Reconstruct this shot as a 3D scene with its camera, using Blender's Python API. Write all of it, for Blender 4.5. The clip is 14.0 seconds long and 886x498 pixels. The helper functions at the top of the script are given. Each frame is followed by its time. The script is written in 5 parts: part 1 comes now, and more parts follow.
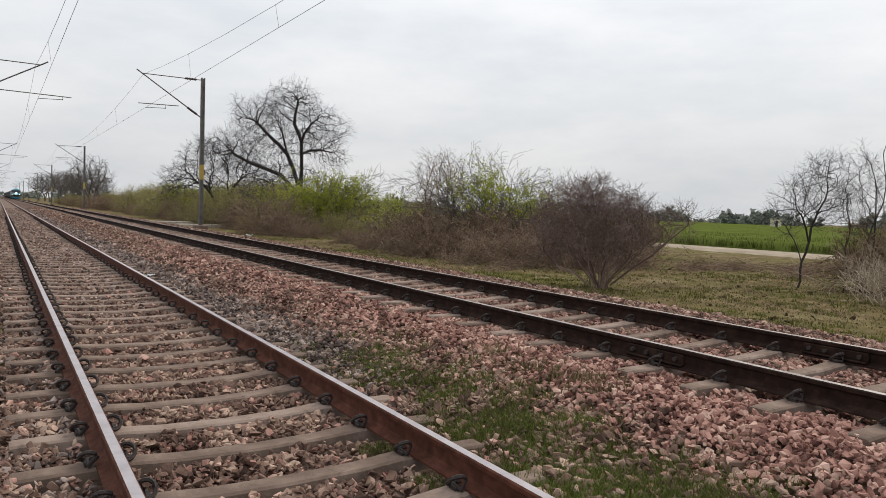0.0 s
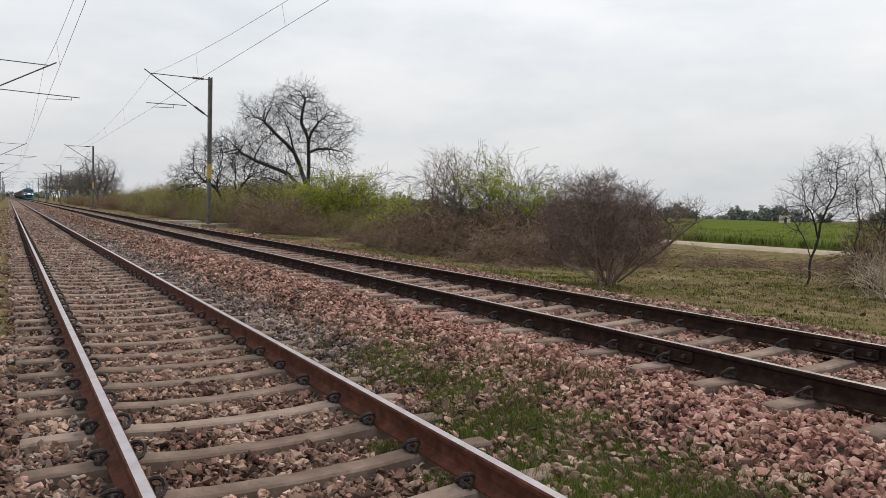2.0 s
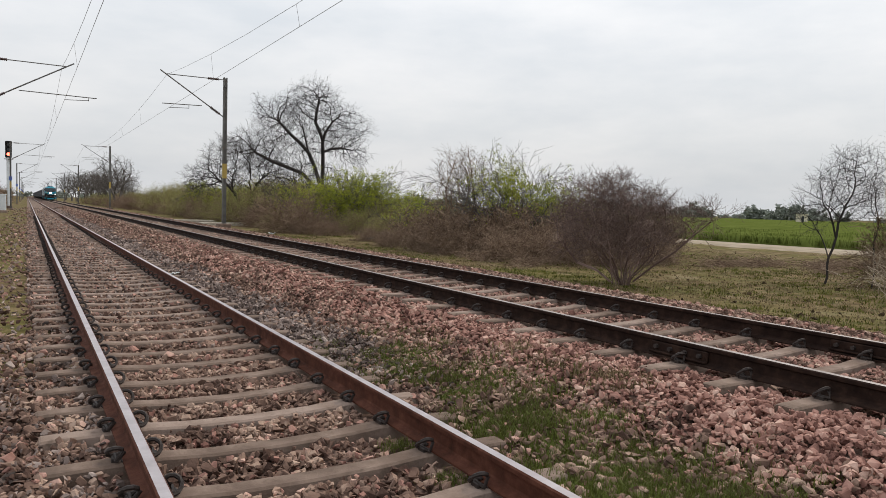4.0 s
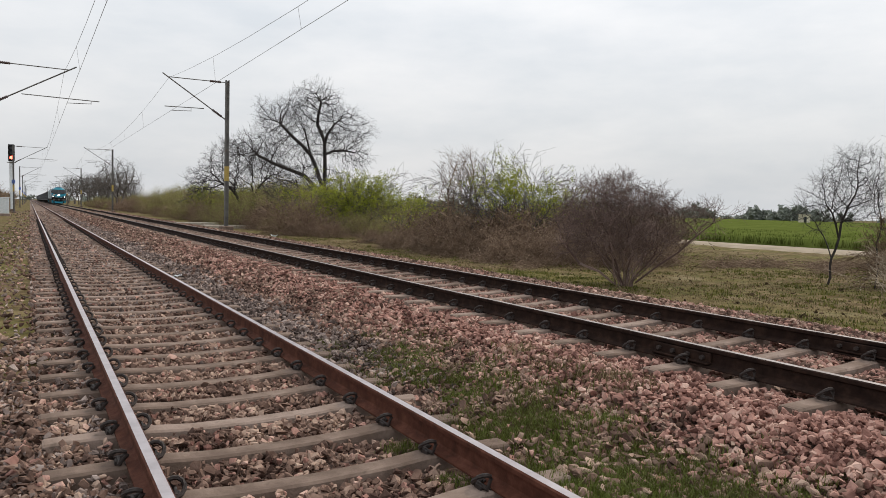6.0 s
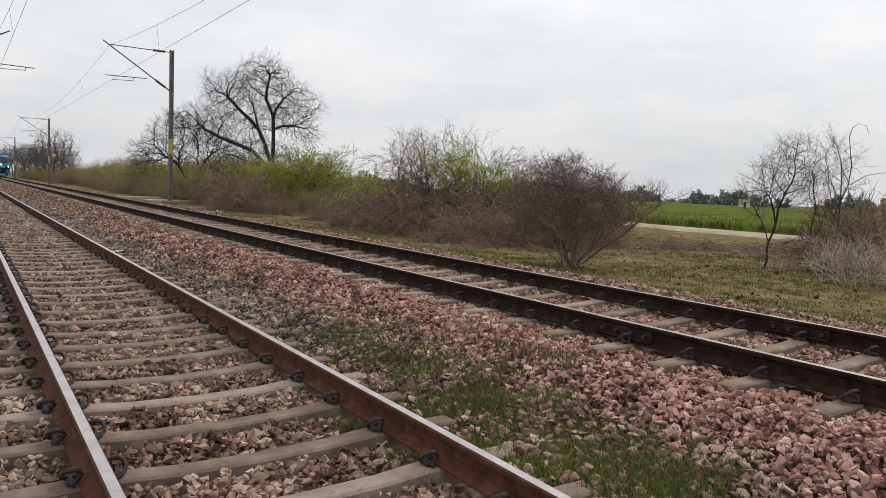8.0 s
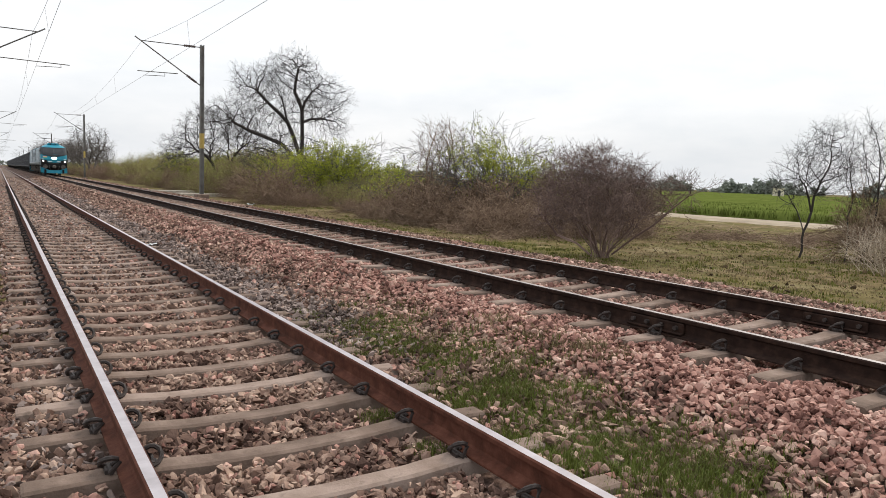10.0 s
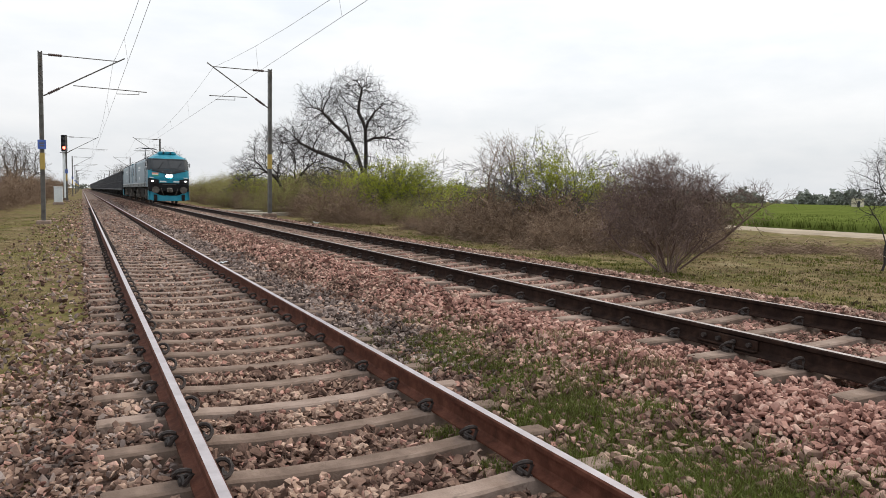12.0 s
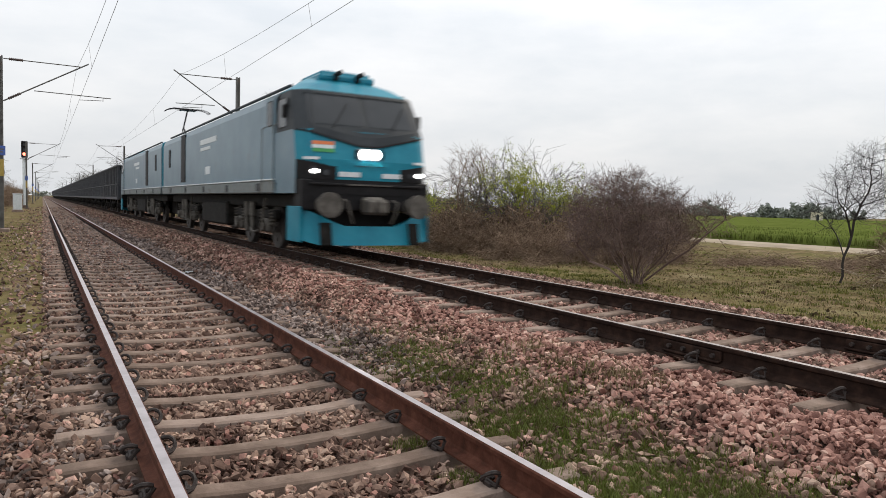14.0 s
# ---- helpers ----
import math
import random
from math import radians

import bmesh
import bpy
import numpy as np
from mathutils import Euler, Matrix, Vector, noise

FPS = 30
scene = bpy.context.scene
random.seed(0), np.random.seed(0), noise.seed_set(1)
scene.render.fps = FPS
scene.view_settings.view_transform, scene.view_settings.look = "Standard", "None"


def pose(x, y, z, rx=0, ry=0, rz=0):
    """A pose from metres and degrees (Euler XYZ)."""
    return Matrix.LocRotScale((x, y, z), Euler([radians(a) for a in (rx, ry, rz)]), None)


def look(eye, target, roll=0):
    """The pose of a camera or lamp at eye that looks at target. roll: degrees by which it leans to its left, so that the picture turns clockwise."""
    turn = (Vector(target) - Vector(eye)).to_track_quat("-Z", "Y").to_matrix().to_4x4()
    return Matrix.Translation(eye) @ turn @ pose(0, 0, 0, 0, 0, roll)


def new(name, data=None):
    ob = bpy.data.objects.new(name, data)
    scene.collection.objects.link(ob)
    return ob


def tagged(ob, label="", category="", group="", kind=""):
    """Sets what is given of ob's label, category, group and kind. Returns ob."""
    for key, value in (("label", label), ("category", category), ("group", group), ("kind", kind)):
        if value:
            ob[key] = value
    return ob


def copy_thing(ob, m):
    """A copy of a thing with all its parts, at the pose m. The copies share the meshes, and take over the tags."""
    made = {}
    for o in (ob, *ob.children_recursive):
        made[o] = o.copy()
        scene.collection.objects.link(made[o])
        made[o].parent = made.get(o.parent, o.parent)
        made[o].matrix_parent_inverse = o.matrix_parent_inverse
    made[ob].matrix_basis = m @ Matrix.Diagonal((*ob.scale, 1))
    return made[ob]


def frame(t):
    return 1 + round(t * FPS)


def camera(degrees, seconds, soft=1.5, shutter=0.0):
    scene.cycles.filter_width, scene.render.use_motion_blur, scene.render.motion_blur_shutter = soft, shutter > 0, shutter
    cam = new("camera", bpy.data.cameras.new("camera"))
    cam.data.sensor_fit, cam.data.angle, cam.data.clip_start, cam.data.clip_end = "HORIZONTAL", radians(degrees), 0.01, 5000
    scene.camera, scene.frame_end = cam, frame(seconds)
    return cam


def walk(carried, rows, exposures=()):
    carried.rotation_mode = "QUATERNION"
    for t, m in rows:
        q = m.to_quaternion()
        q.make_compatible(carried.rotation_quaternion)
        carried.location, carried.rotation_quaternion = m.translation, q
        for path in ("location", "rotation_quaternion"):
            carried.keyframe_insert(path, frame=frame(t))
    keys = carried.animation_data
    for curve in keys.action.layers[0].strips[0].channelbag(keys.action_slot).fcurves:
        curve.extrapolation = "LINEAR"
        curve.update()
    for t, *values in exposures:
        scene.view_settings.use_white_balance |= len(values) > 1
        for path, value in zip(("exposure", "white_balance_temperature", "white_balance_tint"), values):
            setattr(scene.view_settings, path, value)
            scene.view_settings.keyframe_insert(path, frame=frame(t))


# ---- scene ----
# ---- camera and its path: the eye stands beside the near track, only the hand sways ----
EYE = Vector((-0.56, 0.0, 1.395))
# seconds, yaw, pitch, lean
PATH = [
    (0.0, -32.33, -3.06, 2.03),
    (0.5, -32.88, -3.15, 2.15),
    (1.0, -33.41, -3.37, 2.08),
    (1.5, -32.28, -3.46, 1.77),
    (2.0, -31.74, -3.25, 1.75),
    (2.5, -31.55, -3.22, 1.77),
    (3.0, -31.35, -3.34, 1.85),
    (3.5, -30.81, -3.37, 1.85),
    (6.0, -30.44, -3.2, 1.49),
    (6.5, -31.54, -3.24, 1.49),
    (7.0, -32.1, -3.51, 2.27),
    (7.5, -33.26, -3.7, 2.36),
    (7.7, -34.71, -4.46, 2.54),
    (10.0, -32.3, -5.55, 2.07),
    (10.5, -31.35, -5.11, 2.19),
    (11.0, -29.16, -5.34, 1.75),
    (11.5, -27.73, -4.65, 1.42),
    (12.0, -27.15, -4.38, 1.14),
    (12.5, -26.71, -3.92, 1.36),
    (13.0, -27.48, -3.77, 1.47),
    (13.5, -29.45, -3.46, 1.7),
    (14.0, -29.67, -3.46, 1.6),
]


def aim(yaw, pitch, lean):
    y, p = radians(yaw), radians(pitch)
    way = Vector((-math.sin(y) * math.cos(p), math.cos(y) * math.cos(p), math.sin(p)))
    return look(EYE, EYE + way, lean)


cam = camera(64.33, 14.0, soft=0.6, shutter=0.4)
walk(cam, [(t, aim(a, b, c)) for t, a, b, c in PATH],
     exposures=[(0, 0.03), (7.5, 0.03), (10.0, 0.38), (11.0, 0.38), (12.0, 0.3), (12.5, 0.18), (13.0, 0.16), (14.0, 0.18)])

# ---- world and sun: a bright overcast sky ----
world = bpy.data.worlds.new("world")
scene.world = world
world.use_nodes = True
wn, wl = world.node_tree.nodes, world.node_tree.links
bg = wn["Background"]
sky = wn.new("ShaderNodeTexSky")
sky.sky_type, sky.sun_disc = "NISHITA", False
SUN_EL, SUN_AZ = radians(48), radians(80)
sky.sun_elevation, sky.sun_rotation = SUN_EL, SUN_AZ
sky.air_density, sky.dust_density = 1.2, 4.0
sky_gain = wn.new("ShaderNodeVectorMath")
sky_gain.operation = "SCALE"
sky_gain.inputs[3].default_value = 0.10
wl.new(sky.outputs[0], sky_gain.inputs[0])
coord = wn.new("ShaderNodeTexCoord")
stretch = wn.new("ShaderNodeMapping")
stretch.inputs["Scale"].default_value = (1.6, 1.6, 5.0)
wl.new(coord.outputs["Generated"], stretch.inputs[0])
cloud = wn.new("ShaderNodeTexNoise")
cloud.inputs["Scale"].default_value, cloud.inputs["Detail"].default_value, cloud.inputs["Roughness"].default_value = 2.2, 6, 0.55
wl.new(stretch.outputs[0], cloud.inputs["Vector"])
tone = wn.new("ShaderNodeValToRGB")
tone.color_ramp.elements[0].position, tone.color_ramp.elements[0].color = 0.32, (0.735, 0.77, 0.81, 1)
tone.color_ramp.elements[1].position, tone.color_ramp.elements[1].color = 0.68, (0.93, 0.93, 0.94, 1)
wl.new(cloud.outputs[0], tone.inputs[0])
cover = wn.new("ShaderNodeMixRGB")
cover.inputs[0].default_value = 0.9
wl.new(sky_gain.outputs[0], cover.inputs[1])
wl.new(tone.outputs[0], cover.inputs[2])
# the cloud thins towards the low sun and overhead
sep = wn.new("ShaderNodeSeparateXYZ")
wl.new(coord.outputs["Generated"], sep.inputs[0])
high = wn.new("ShaderNodeMapRange")
high.inputs["From Min"].default_value, high.inputs["From Max"].default_value = 0.05, 0.55
high.inputs["To Min"].default_value, high.inputs["To Max"].default_value = 0.87, 1.34
wl.new(sep.outputs["Z"], high.inputs["Value"])
gain = wn.new("ShaderNodeVectorMath")
gain.operation = "SCALE"
wl.new(cover.outputs[0], gain.inputs[0])
wl.new(high.outputs[0], gain.inputs[3])
wl.new(gain.outputs[0], bg.inputs[0])
bg.inputs[1].default_value = 1.0

sun = new("sun", bpy.data.lights.new("sun", "SUN"))
sun.data.energy, sun.data.angle, sun.data.color = 1.5, radians(18), (1.0, 0.88, 0.72)
sun.matrix_basis = look((0, 0, 30), Vector((0, 0, 30)) - Vector((math.sin(SUN_AZ) * math.cos(SUN_EL), math.cos(SUN_AZ) * math.cos(SUN_EL), math.sin(SUN_EL))))


# ---- materials ----
def mat(name, stops, scale=6.0, detail=5.0, rough=0.85, metal=0.0, bump=0.0, fine=None, vary=0.0, spots=None, emit=0.0, spec=0.4, island=0.0):
    """stops: colours along a noise. fine: scale of the relief. vary: by object. island: by loose piece. spots: (scale, threshold, colour)."""
    m = bpy.data.materials.new(name)
    m.use_nodes = True
    n, l = m.node_tree.nodes, m.node_tree.links
    b = n["Principled BSDF"]
    b.inputs["Roughness"].default_value, b.inputs["Metallic"].default_value = rough, metal
    b.inputs["Specular IOR Level"].default_value = spec
    tc = n.new("ShaderNodeTexCoord")
    geo = n.new("ShaderNodeNewGeometry")
    info = n.new("ShaderNodeObjectInfo")
    no = n.new("ShaderNodeTexNoise")
    no.inputs["Scale"].default_value, no.inputs["Detail"].default_value, no.inputs["Roughness"].default_value = scale, detail, 0.65
    l.new(tc.outputs["Object"], no.inputs["Vector"])
    ramp = n.new("ShaderNodeValToRGB")
    e = ramp.color_ramp.elements
    while len(e) < len(stops):
        e.new(0.5)
    for i, c in enumerate(stops):
        e[i].position = 0.3 + 0.4 * i / max(1, len(stops) - 1)
        e[i].color = (*c, 1)
    fac = no.outputs[0]
    for src, amount in ((geo.outputs["Random Per Island"], island), (info.outputs["Random"], vary)):
        if amount:
            ma = n.new("ShaderNodeMath")
            ma.operation = "MULTIPLY_ADD"
            ma.inputs[1].default_value = amount
            sh = n.new("ShaderNodeMath")
            sh.operation = "SUBTRACT"
            sh.inputs[1].default_value = amount / 2
            l.new(src, ma.inputs[0])
            l.new(fac, ma.inputs[2])
            l.new(ma.outputs[0], sh.inputs[0])
            fac = sh.outputs[0]
    l.new(fac, ramp.inputs[0])
    col = ramp.outputs[0]
    if spots:
        s2 = n.new("ShaderNodeTexNoise")
        s2.inputs["Scale"].default_value, s2.inputs["Detail"].default_value = spots[0], 6
        l.new(tc.outputs["Object"], s2.inputs["Vector"])
        th = n.new("ShaderNodeMapRange")
        th.inputs["From Min"].default_value, th.inputs["From Max"].default_value = spots[1], spots[1] + 0.14
        l.new(s2.outputs[0], th.inputs["Value"])
        mx = n.new("ShaderNodeMixRGB")
        mx.inputs[2].default_value = (*spots[2], 1)
        l.new(th.outputs[0], mx.inputs[0])
        l.new(col, mx.inputs[1])
        col = mx.outputs[0]
    l.new(col, b.inputs["Base Color"])
    if emit:
        l.new(col, b.inputs["Emission Color"])
        b.inputs["Emission Strength"].default_value = emit
    if bump:
        f = n.new("ShaderNodeTexNoise")
        f.inputs["Scale"].default_value, f.inputs["Detail"].default_value = fine or scale * 6, 6
        l.new(tc.outputs["Object"], f.inputs["Vector"])
        bp = n.new("ShaderNodeBump")
        bp.inputs["Strength"].default_value, bp.inputs["Distance"].default_value = bump, 0.02
        l.new(f.outputs[0], bp.inputs["Height"])
        l.new(bp.outputs[0], b.inputs["Normal"])
    return m


M = {}
M["stone_grey"] = mat("ballast_grey", [(0.07, 0.042, 0.033), (0.155, 0.098, 0.076), (0.235, 0.155, 0.12), (0.41, 0.295, 0.23)], 3, 3, 0.95, bump=0.3, fine=60, island=0.34, spec=0.15)
M["stone_dark"] = mat("ballast_dark", [(0.055, 0.042, 0.037), (0.138, 0.105, 0.093), (0.22, 0.172, 0.153), (0.36, 0.292, 0.26)], 3, 3, 0.95, bump=0.3, fine=60, island=0.34, spec=0.15)
M["stone_pink"] = mat("ballast_red", [(0.13, 0.064, 0.052), (0.29, 0.157, 0.126), (0.405, 0.234, 0.19), (0.53, 0.36, 0.295)], 3, 3, 0.95, bump=0.3, fine=60, island=0.34, spec=0.15)
# bed darker than the stones: shade of the gaps between them is in the colour
M["stone_far"] = mat("ballast_bed_shaded", [(0.02, 0.013, 0.011), (0.07, 0.045, 0.037), (0.16, 0.105, 0.085), (0.27, 0.19, 0.155)], 16, 8, 0.95, bump=1.0, fine=18, spec=0.1)
M["concrete"] = mat("sleeper_concrete", [(0.13, 0.094, 0.075), (0.20, 0.148, 0.12), (0.275, 0.212, 0.178)], 4, 8, 0.95, spec=0.15, bump=0.25, fine=70, vary=0.3, spots=(9, 0.62, (0.10, 0.075, 0.06)))
M["rust"] = mat("rail_rust", [(0.042, 0.016, 0.010), (0.08, 0.029, 0.018), (0.125, 0.05, 0.033)], 9, 8, 0.85, spec=0.15, bump=0.15, fine=80)
M["rust_dark"] = mat("rail_dark", [(0.012, 0.007, 0.006), (0.024, 0.014, 0.011), (0.045, 0.026, 0.019)], 9, 8, 0.9, spec=0.08, bump=0.15, fine=80)
M["rail_top"] = mat("rail_worn_top", [(0.36, 0.32, 0.325), (0.46, 0.415, 0.42), (0.55, 0.505, 0.51)], 5, 6, 0.36, metal=0.9, spec=0.5)
M["rail_dull"] = mat("rail_dull_top", [(0.20, 0.17, 0.16), (0.30, 0.27, 0.26), (0.40, 0.37, 0.36)], 5, 6, 0.5, metal=0.6, spec=0.4)
M["clip"] = mat("clip_iron", [(0.018, 0.014, 0.013), (0.04, 0.028, 0.024)], 20, 4, 0.7, bump=0.2)
M["steel"] = mat("mast_steel", [(0.075, 0.07, 0.066), (0.125, 0.12, 0.112), (0.18, 0.175, 0.165)], 3, 6, 0.6, metal=0.25, spots=(4, 0.6, (0.13, 0.09, 0.065)))
M["wire"] = mat("wire_copper", [(0.10, 0.085, 0.08), (0.16, 0.14, 0.13)], 3, 2, 0.5, metal=0.4)
M["insulator"] = mat("insulator_brown", [(0.05, 0.03, 0.028), (0.09, 0.06, 0.055)], 9, 2, 0.35)
M["yellow"] = mat("yellow_paint", [(0.34, 0.24, 0.05), (0.42, 0.31, 0.09)], 8, 5, 0.6)
M["blue_plate"] = mat("blue_plate", [(0.05, 0.10, 0.34), (0.08, 0.14, 0.42)], 5, 3, 0.5)
M["black"] = mat("black_paint", [(0.006, 0.006, 0.007), (0.015, 0.014, 0.015)], 6, 5, 0.6, spec=0.2)
M["ground"] = None


def leaf_mat(name, stops, through_share=0.4):
    """A thin leaf that lets part of the light through."""
    m = mat(name, stops, 1.5, 4, 0.65, island=0.5, spec=0.2)
    n, l = m.node_tree.nodes, m.node_tree.links
    b = n["Principled BSDF"]
    tr = n.new("ShaderNodeBsdfTranslucent")
    l.new(b.inputs["Base Color"].links[0].from_socket, tr.inputs[0])
    mx = n.new("ShaderNodeMixShader")
    mx.inputs[0].default_value = through_share
    l.new(b.outputs[0], mx.inputs[1])
    l.new(tr.outputs[0], mx.inputs[2])
    l.new(mx.outputs[0], n["Material Output"].inputs[0])
    return m


def ground_mat():
    m = mat("ground_soil", [(0.06, 0.043, 0.02), (0.135, 0.098, 0.05), (0.22, 0.17, 0.095)], 2.2, 12, 0.95, bump=1.0, fine=14, spec=0.05)
    n, l = m.node_tree.nodes, m.node_tree.links
    b = n["Principled BSDF"]
    base = b.inputs["Base Color"].links[0].from_socket
    tc = n.new("ShaderNodeTexCoord")
    for sc, lo, hi, col, amt in ((0.35, 0.45, 0.62, (0.115, 0.11, 0.028), 0.55), (3.5, 0.5, 0.66, (0.055, 0.062, 0.016), 0.7), (0.9, 0.58, 0.70, (0.25, 0.20, 0.125), 0.6)):
        t = n.new("ShaderNodeTexNoise")
        t.inputs["Scale"].default_value, t.inputs["Detail"].default_value = sc, 9
        l.new(tc.outputs["Object"], t.inputs["Vector"])
        r = n.new("ShaderNodeMapRange")
        r.inputs["From Min"].default_value, r.inputs["From Max"].default_value, r.inputs["To Max"].default_value = lo, hi, amt
        l.new(t.outputs[0], r.inputs["Value"])
        x = n.new("ShaderNodeMixRGB")
        x.inputs[2].default_value = (*col, 1)
        l.new(r.outputs[0], x.inputs[0])
        l.new(base, x.inputs[1])
        base = x.outputs[0]
    l.new(base, b.inputs["Base Color"])
    return m


M["ground"] = ground_mat()


# ---- mesh helpers ----
def part(name, bm, material, parent=None, label="", smooth=False):
    me = bpy.data.meshes.new(name)
    bmesh.ops.recalc_face_normals(bm, faces=bm.faces)
    bm.to_mesh(me)
    bm.free()
    for mm in (material if isinstance(material, (list, tuple)) else [material]):
        me.materials.append(mm)
    if smooth:
        me.polygons.foreach_set("use_smooth", [True] * len(me.polygons))
    ob = new(name, me)
    ob.parent = parent
    return tagged(ob, label)


def raw(name, verts, faces, material, parent=None, label="", index=None, smooth=False):
    me = bpy.data.meshes.new(name)
    me.from_pydata([tuple(v) for v in verts] if not isinstance(verts, np.ndarray) else verts.tolist(), [], faces if not isinstance(faces, np.ndarray) else faces.tolist())
    for mm in (material if isinstance(material, (list, tuple)) else [material]):
        me.materials.append(mm)
    if index is not None:
        me.polygons.foreach_set("material_index", index)
    if smooth:
        me.polygons.foreach_set("use_smooth", [True] * len(me.polygons))
    me.update()
    ob = new(name, me)
    ob.parent = parent
    return tagged(ob, label)


def empty(name, m=None, parent=None):
    ob = new(name)
    ob.parent = parent
    if m is not None:
        ob.matrix_basis = m
    return ob


def shared(name, ob, parent, m):
    """Another piece on the same mesh."""
    o = new(name, ob.data)
    o.parent = parent
    o.matrix_basis = m
    return o


def box(bm, c, s, bevel=0.0, rot=None):
    m = Matrix.Translation(c) @ (rot or Matrix()) @ Matrix.Diagonal((*s, 1))
    r = bmesh.ops.create_cube(bm, size=1, matrix=m)
    if bevel:
        es = list({e for v in r["verts"] for e in v.link_edges})
        bmesh.ops.bevel(bm, geom=es, offset=bevel, segments=1, affect="EDGES", profile=0.5)
    return bm


def cyl(bm, a, b, r, sides=10, r2=None):
    a, b = Vector(a), Vector(b)
    d = b - a
    m = Matrix.Translation((a + b) / 2) @ d.to_track_quat("Z", "Y").to_matrix().to_4x4()
    bmesh.ops.create_cone(bm, cap_ends=True, segments=sides, radius1=r, radius2=r if r2 is None else r2, depth=d.length, matrix=m)
    return bm


def tube(bm, pts, r, sides=6):
    pts = [Vector(p) for p in pts]
    rings = []
    for i, p in enumerate(pts):
        d = (pts[min(i + 1, len(pts) - 1)] - pts[max(i - 1, 0)]).normalized()
        q = d.to_track_quat("Z", "Y")
        rings.append([bm.verts.new(p + q @ Vector((r * math.cos(6.2832 * k / sides), r * math.sin(6.2832 * k / sides), 0))) for k in range(sides)])
    for a, b in zip(rings, rings[1:]):
        for k in range(sides):
            bm.faces.new((a[k], a[(k + 1) % sides], b[(k + 1) % sides], b[k]))
    bm.faces.new(rings[0][::-1])
    bm.faces.new(rings[-1])
    return bm


# ---- ground: one sheet, shaped across the line ----
GAUGE = 1.745
BX, BZ = 4.45, 0.28
AC, BC = GAUGE / 2, BX + GAUGE / 2
PROFILE = [(-3000, -0.5), (-60, -0.5), (-9, -0.42), (-4, -0.32), (-2.4, -0.27), (-1.6, -0.28), (-1.1, -0.27), (-0.75, -0.235), (-0.3, -0.225), (0.87, -0.235), (2.1, -0.225), (2.6, -0.215),
           (3.1, -0.14), (3.65, 0.035), (4.1, 0.045), (5.3, 0.01), (6.6, 0.045), (7.0, 0.10), (7.5, 0.09), (8.2, -0.01), (9.0, -0.05), (12, -0.05), (60, -0.08), (3000, -0.1)]


def ground_z(x, y):
    z = float(np.interp(x, [p[0] for p in PROFILE], [p[1] for p in PROFILE]))
    w = min(1.0, max(0.0, (abs(x - 3.0) - 4.5) / 4))
    z += w * (0.07 * noise.noise((x * 0.35, y * 0.35, 0)) + 0.04 * noise.noise((x * 1.3, y * 1.3, 3)))
    # the firm bed lies under the loose stones
    z -= 0.04 * min(1.0, max(0.0, min((x + 1.0) / 0.4, (7.4 - x) / 0.3))) * min(1.0, max(0.0, (60 - y) / 20))
    z += 0.03 * noise.noise((x * 1.1, y * 1.1, 7)) * (1.0 if 2.2 < x < 3.8 or x < -0.7 else 0.25)
    return z


xs = sorted(set([p[0] for p in PROFILE] + list(np.arange(-12, 30, 0.4).round(3)) + [36, 44, 90, 150, 300, 700, 1500, -16, -22, -30, -120, -400, -1200]))
ys = [-3000, -800, -200, -60, -30, -15, -8] + list(np.arange(-4, 30, 0.5)) + list(np.arange(30, 80, 2)) + [90, 110, 140, 180, 240, 320, 450, 700, 1200, 2000, 4500]
gv = [(x, y, ground_z(x, y)) for y in ys for x in xs]
nx = len(xs)
gf = [(j * nx + i, j * nx + i + 1, (j + 1) * nx + i + 1, (j + 1) * nx + i) for j in range(len(ys) - 1) for i in range(nx - 1)]
gm = [1 if (-0.95 if ys[j] < 6 else -0.5) < (xs[i] + xs[i + 1]) / 2 < 7.5 else 0 for j in range(len(ys) - 1) for i in range(nx - 1)]
ground = tagged(raw("ground", gv, gf, [M["ground"], M["stone_far"]], index=gm, smooth=True), "dry trackside soil with patchy short grass and ballast", "ground", kind="structure")


# ---- loose ballast stones ----
def stone_shapes(rng, n):
    out = []
    for k in range(n):
        corners = 11 if k < n // 2 else 8
        bm = bmesh.new()
        pts = rng.normal(size=(corners, 3))
        pts /= np.linalg.norm(pts, ord=6, axis=1)[:, None]
        pts *= np.array([1.0, rng.uniform(0.6, 0.9), rng.uniform(0.42, 0.7)]) * rng.uniform(0.9, 1.08, (corners, 1))
        vs = [bm.verts.new(p) for p in pts]
        r = bmesh.ops.convex_hull(bm, input=vs)
        bmesh.ops.delete(bm, geom=[v for v in bm.verts if not v.link_faces], context="VERTS")
        bm.verts.index_update()
        out.append((np.array([v.co[:] for v in bm.verts]), np.array([[v.index for v in f.verts] for f in bm.faces])))
        bm.free()
    return out


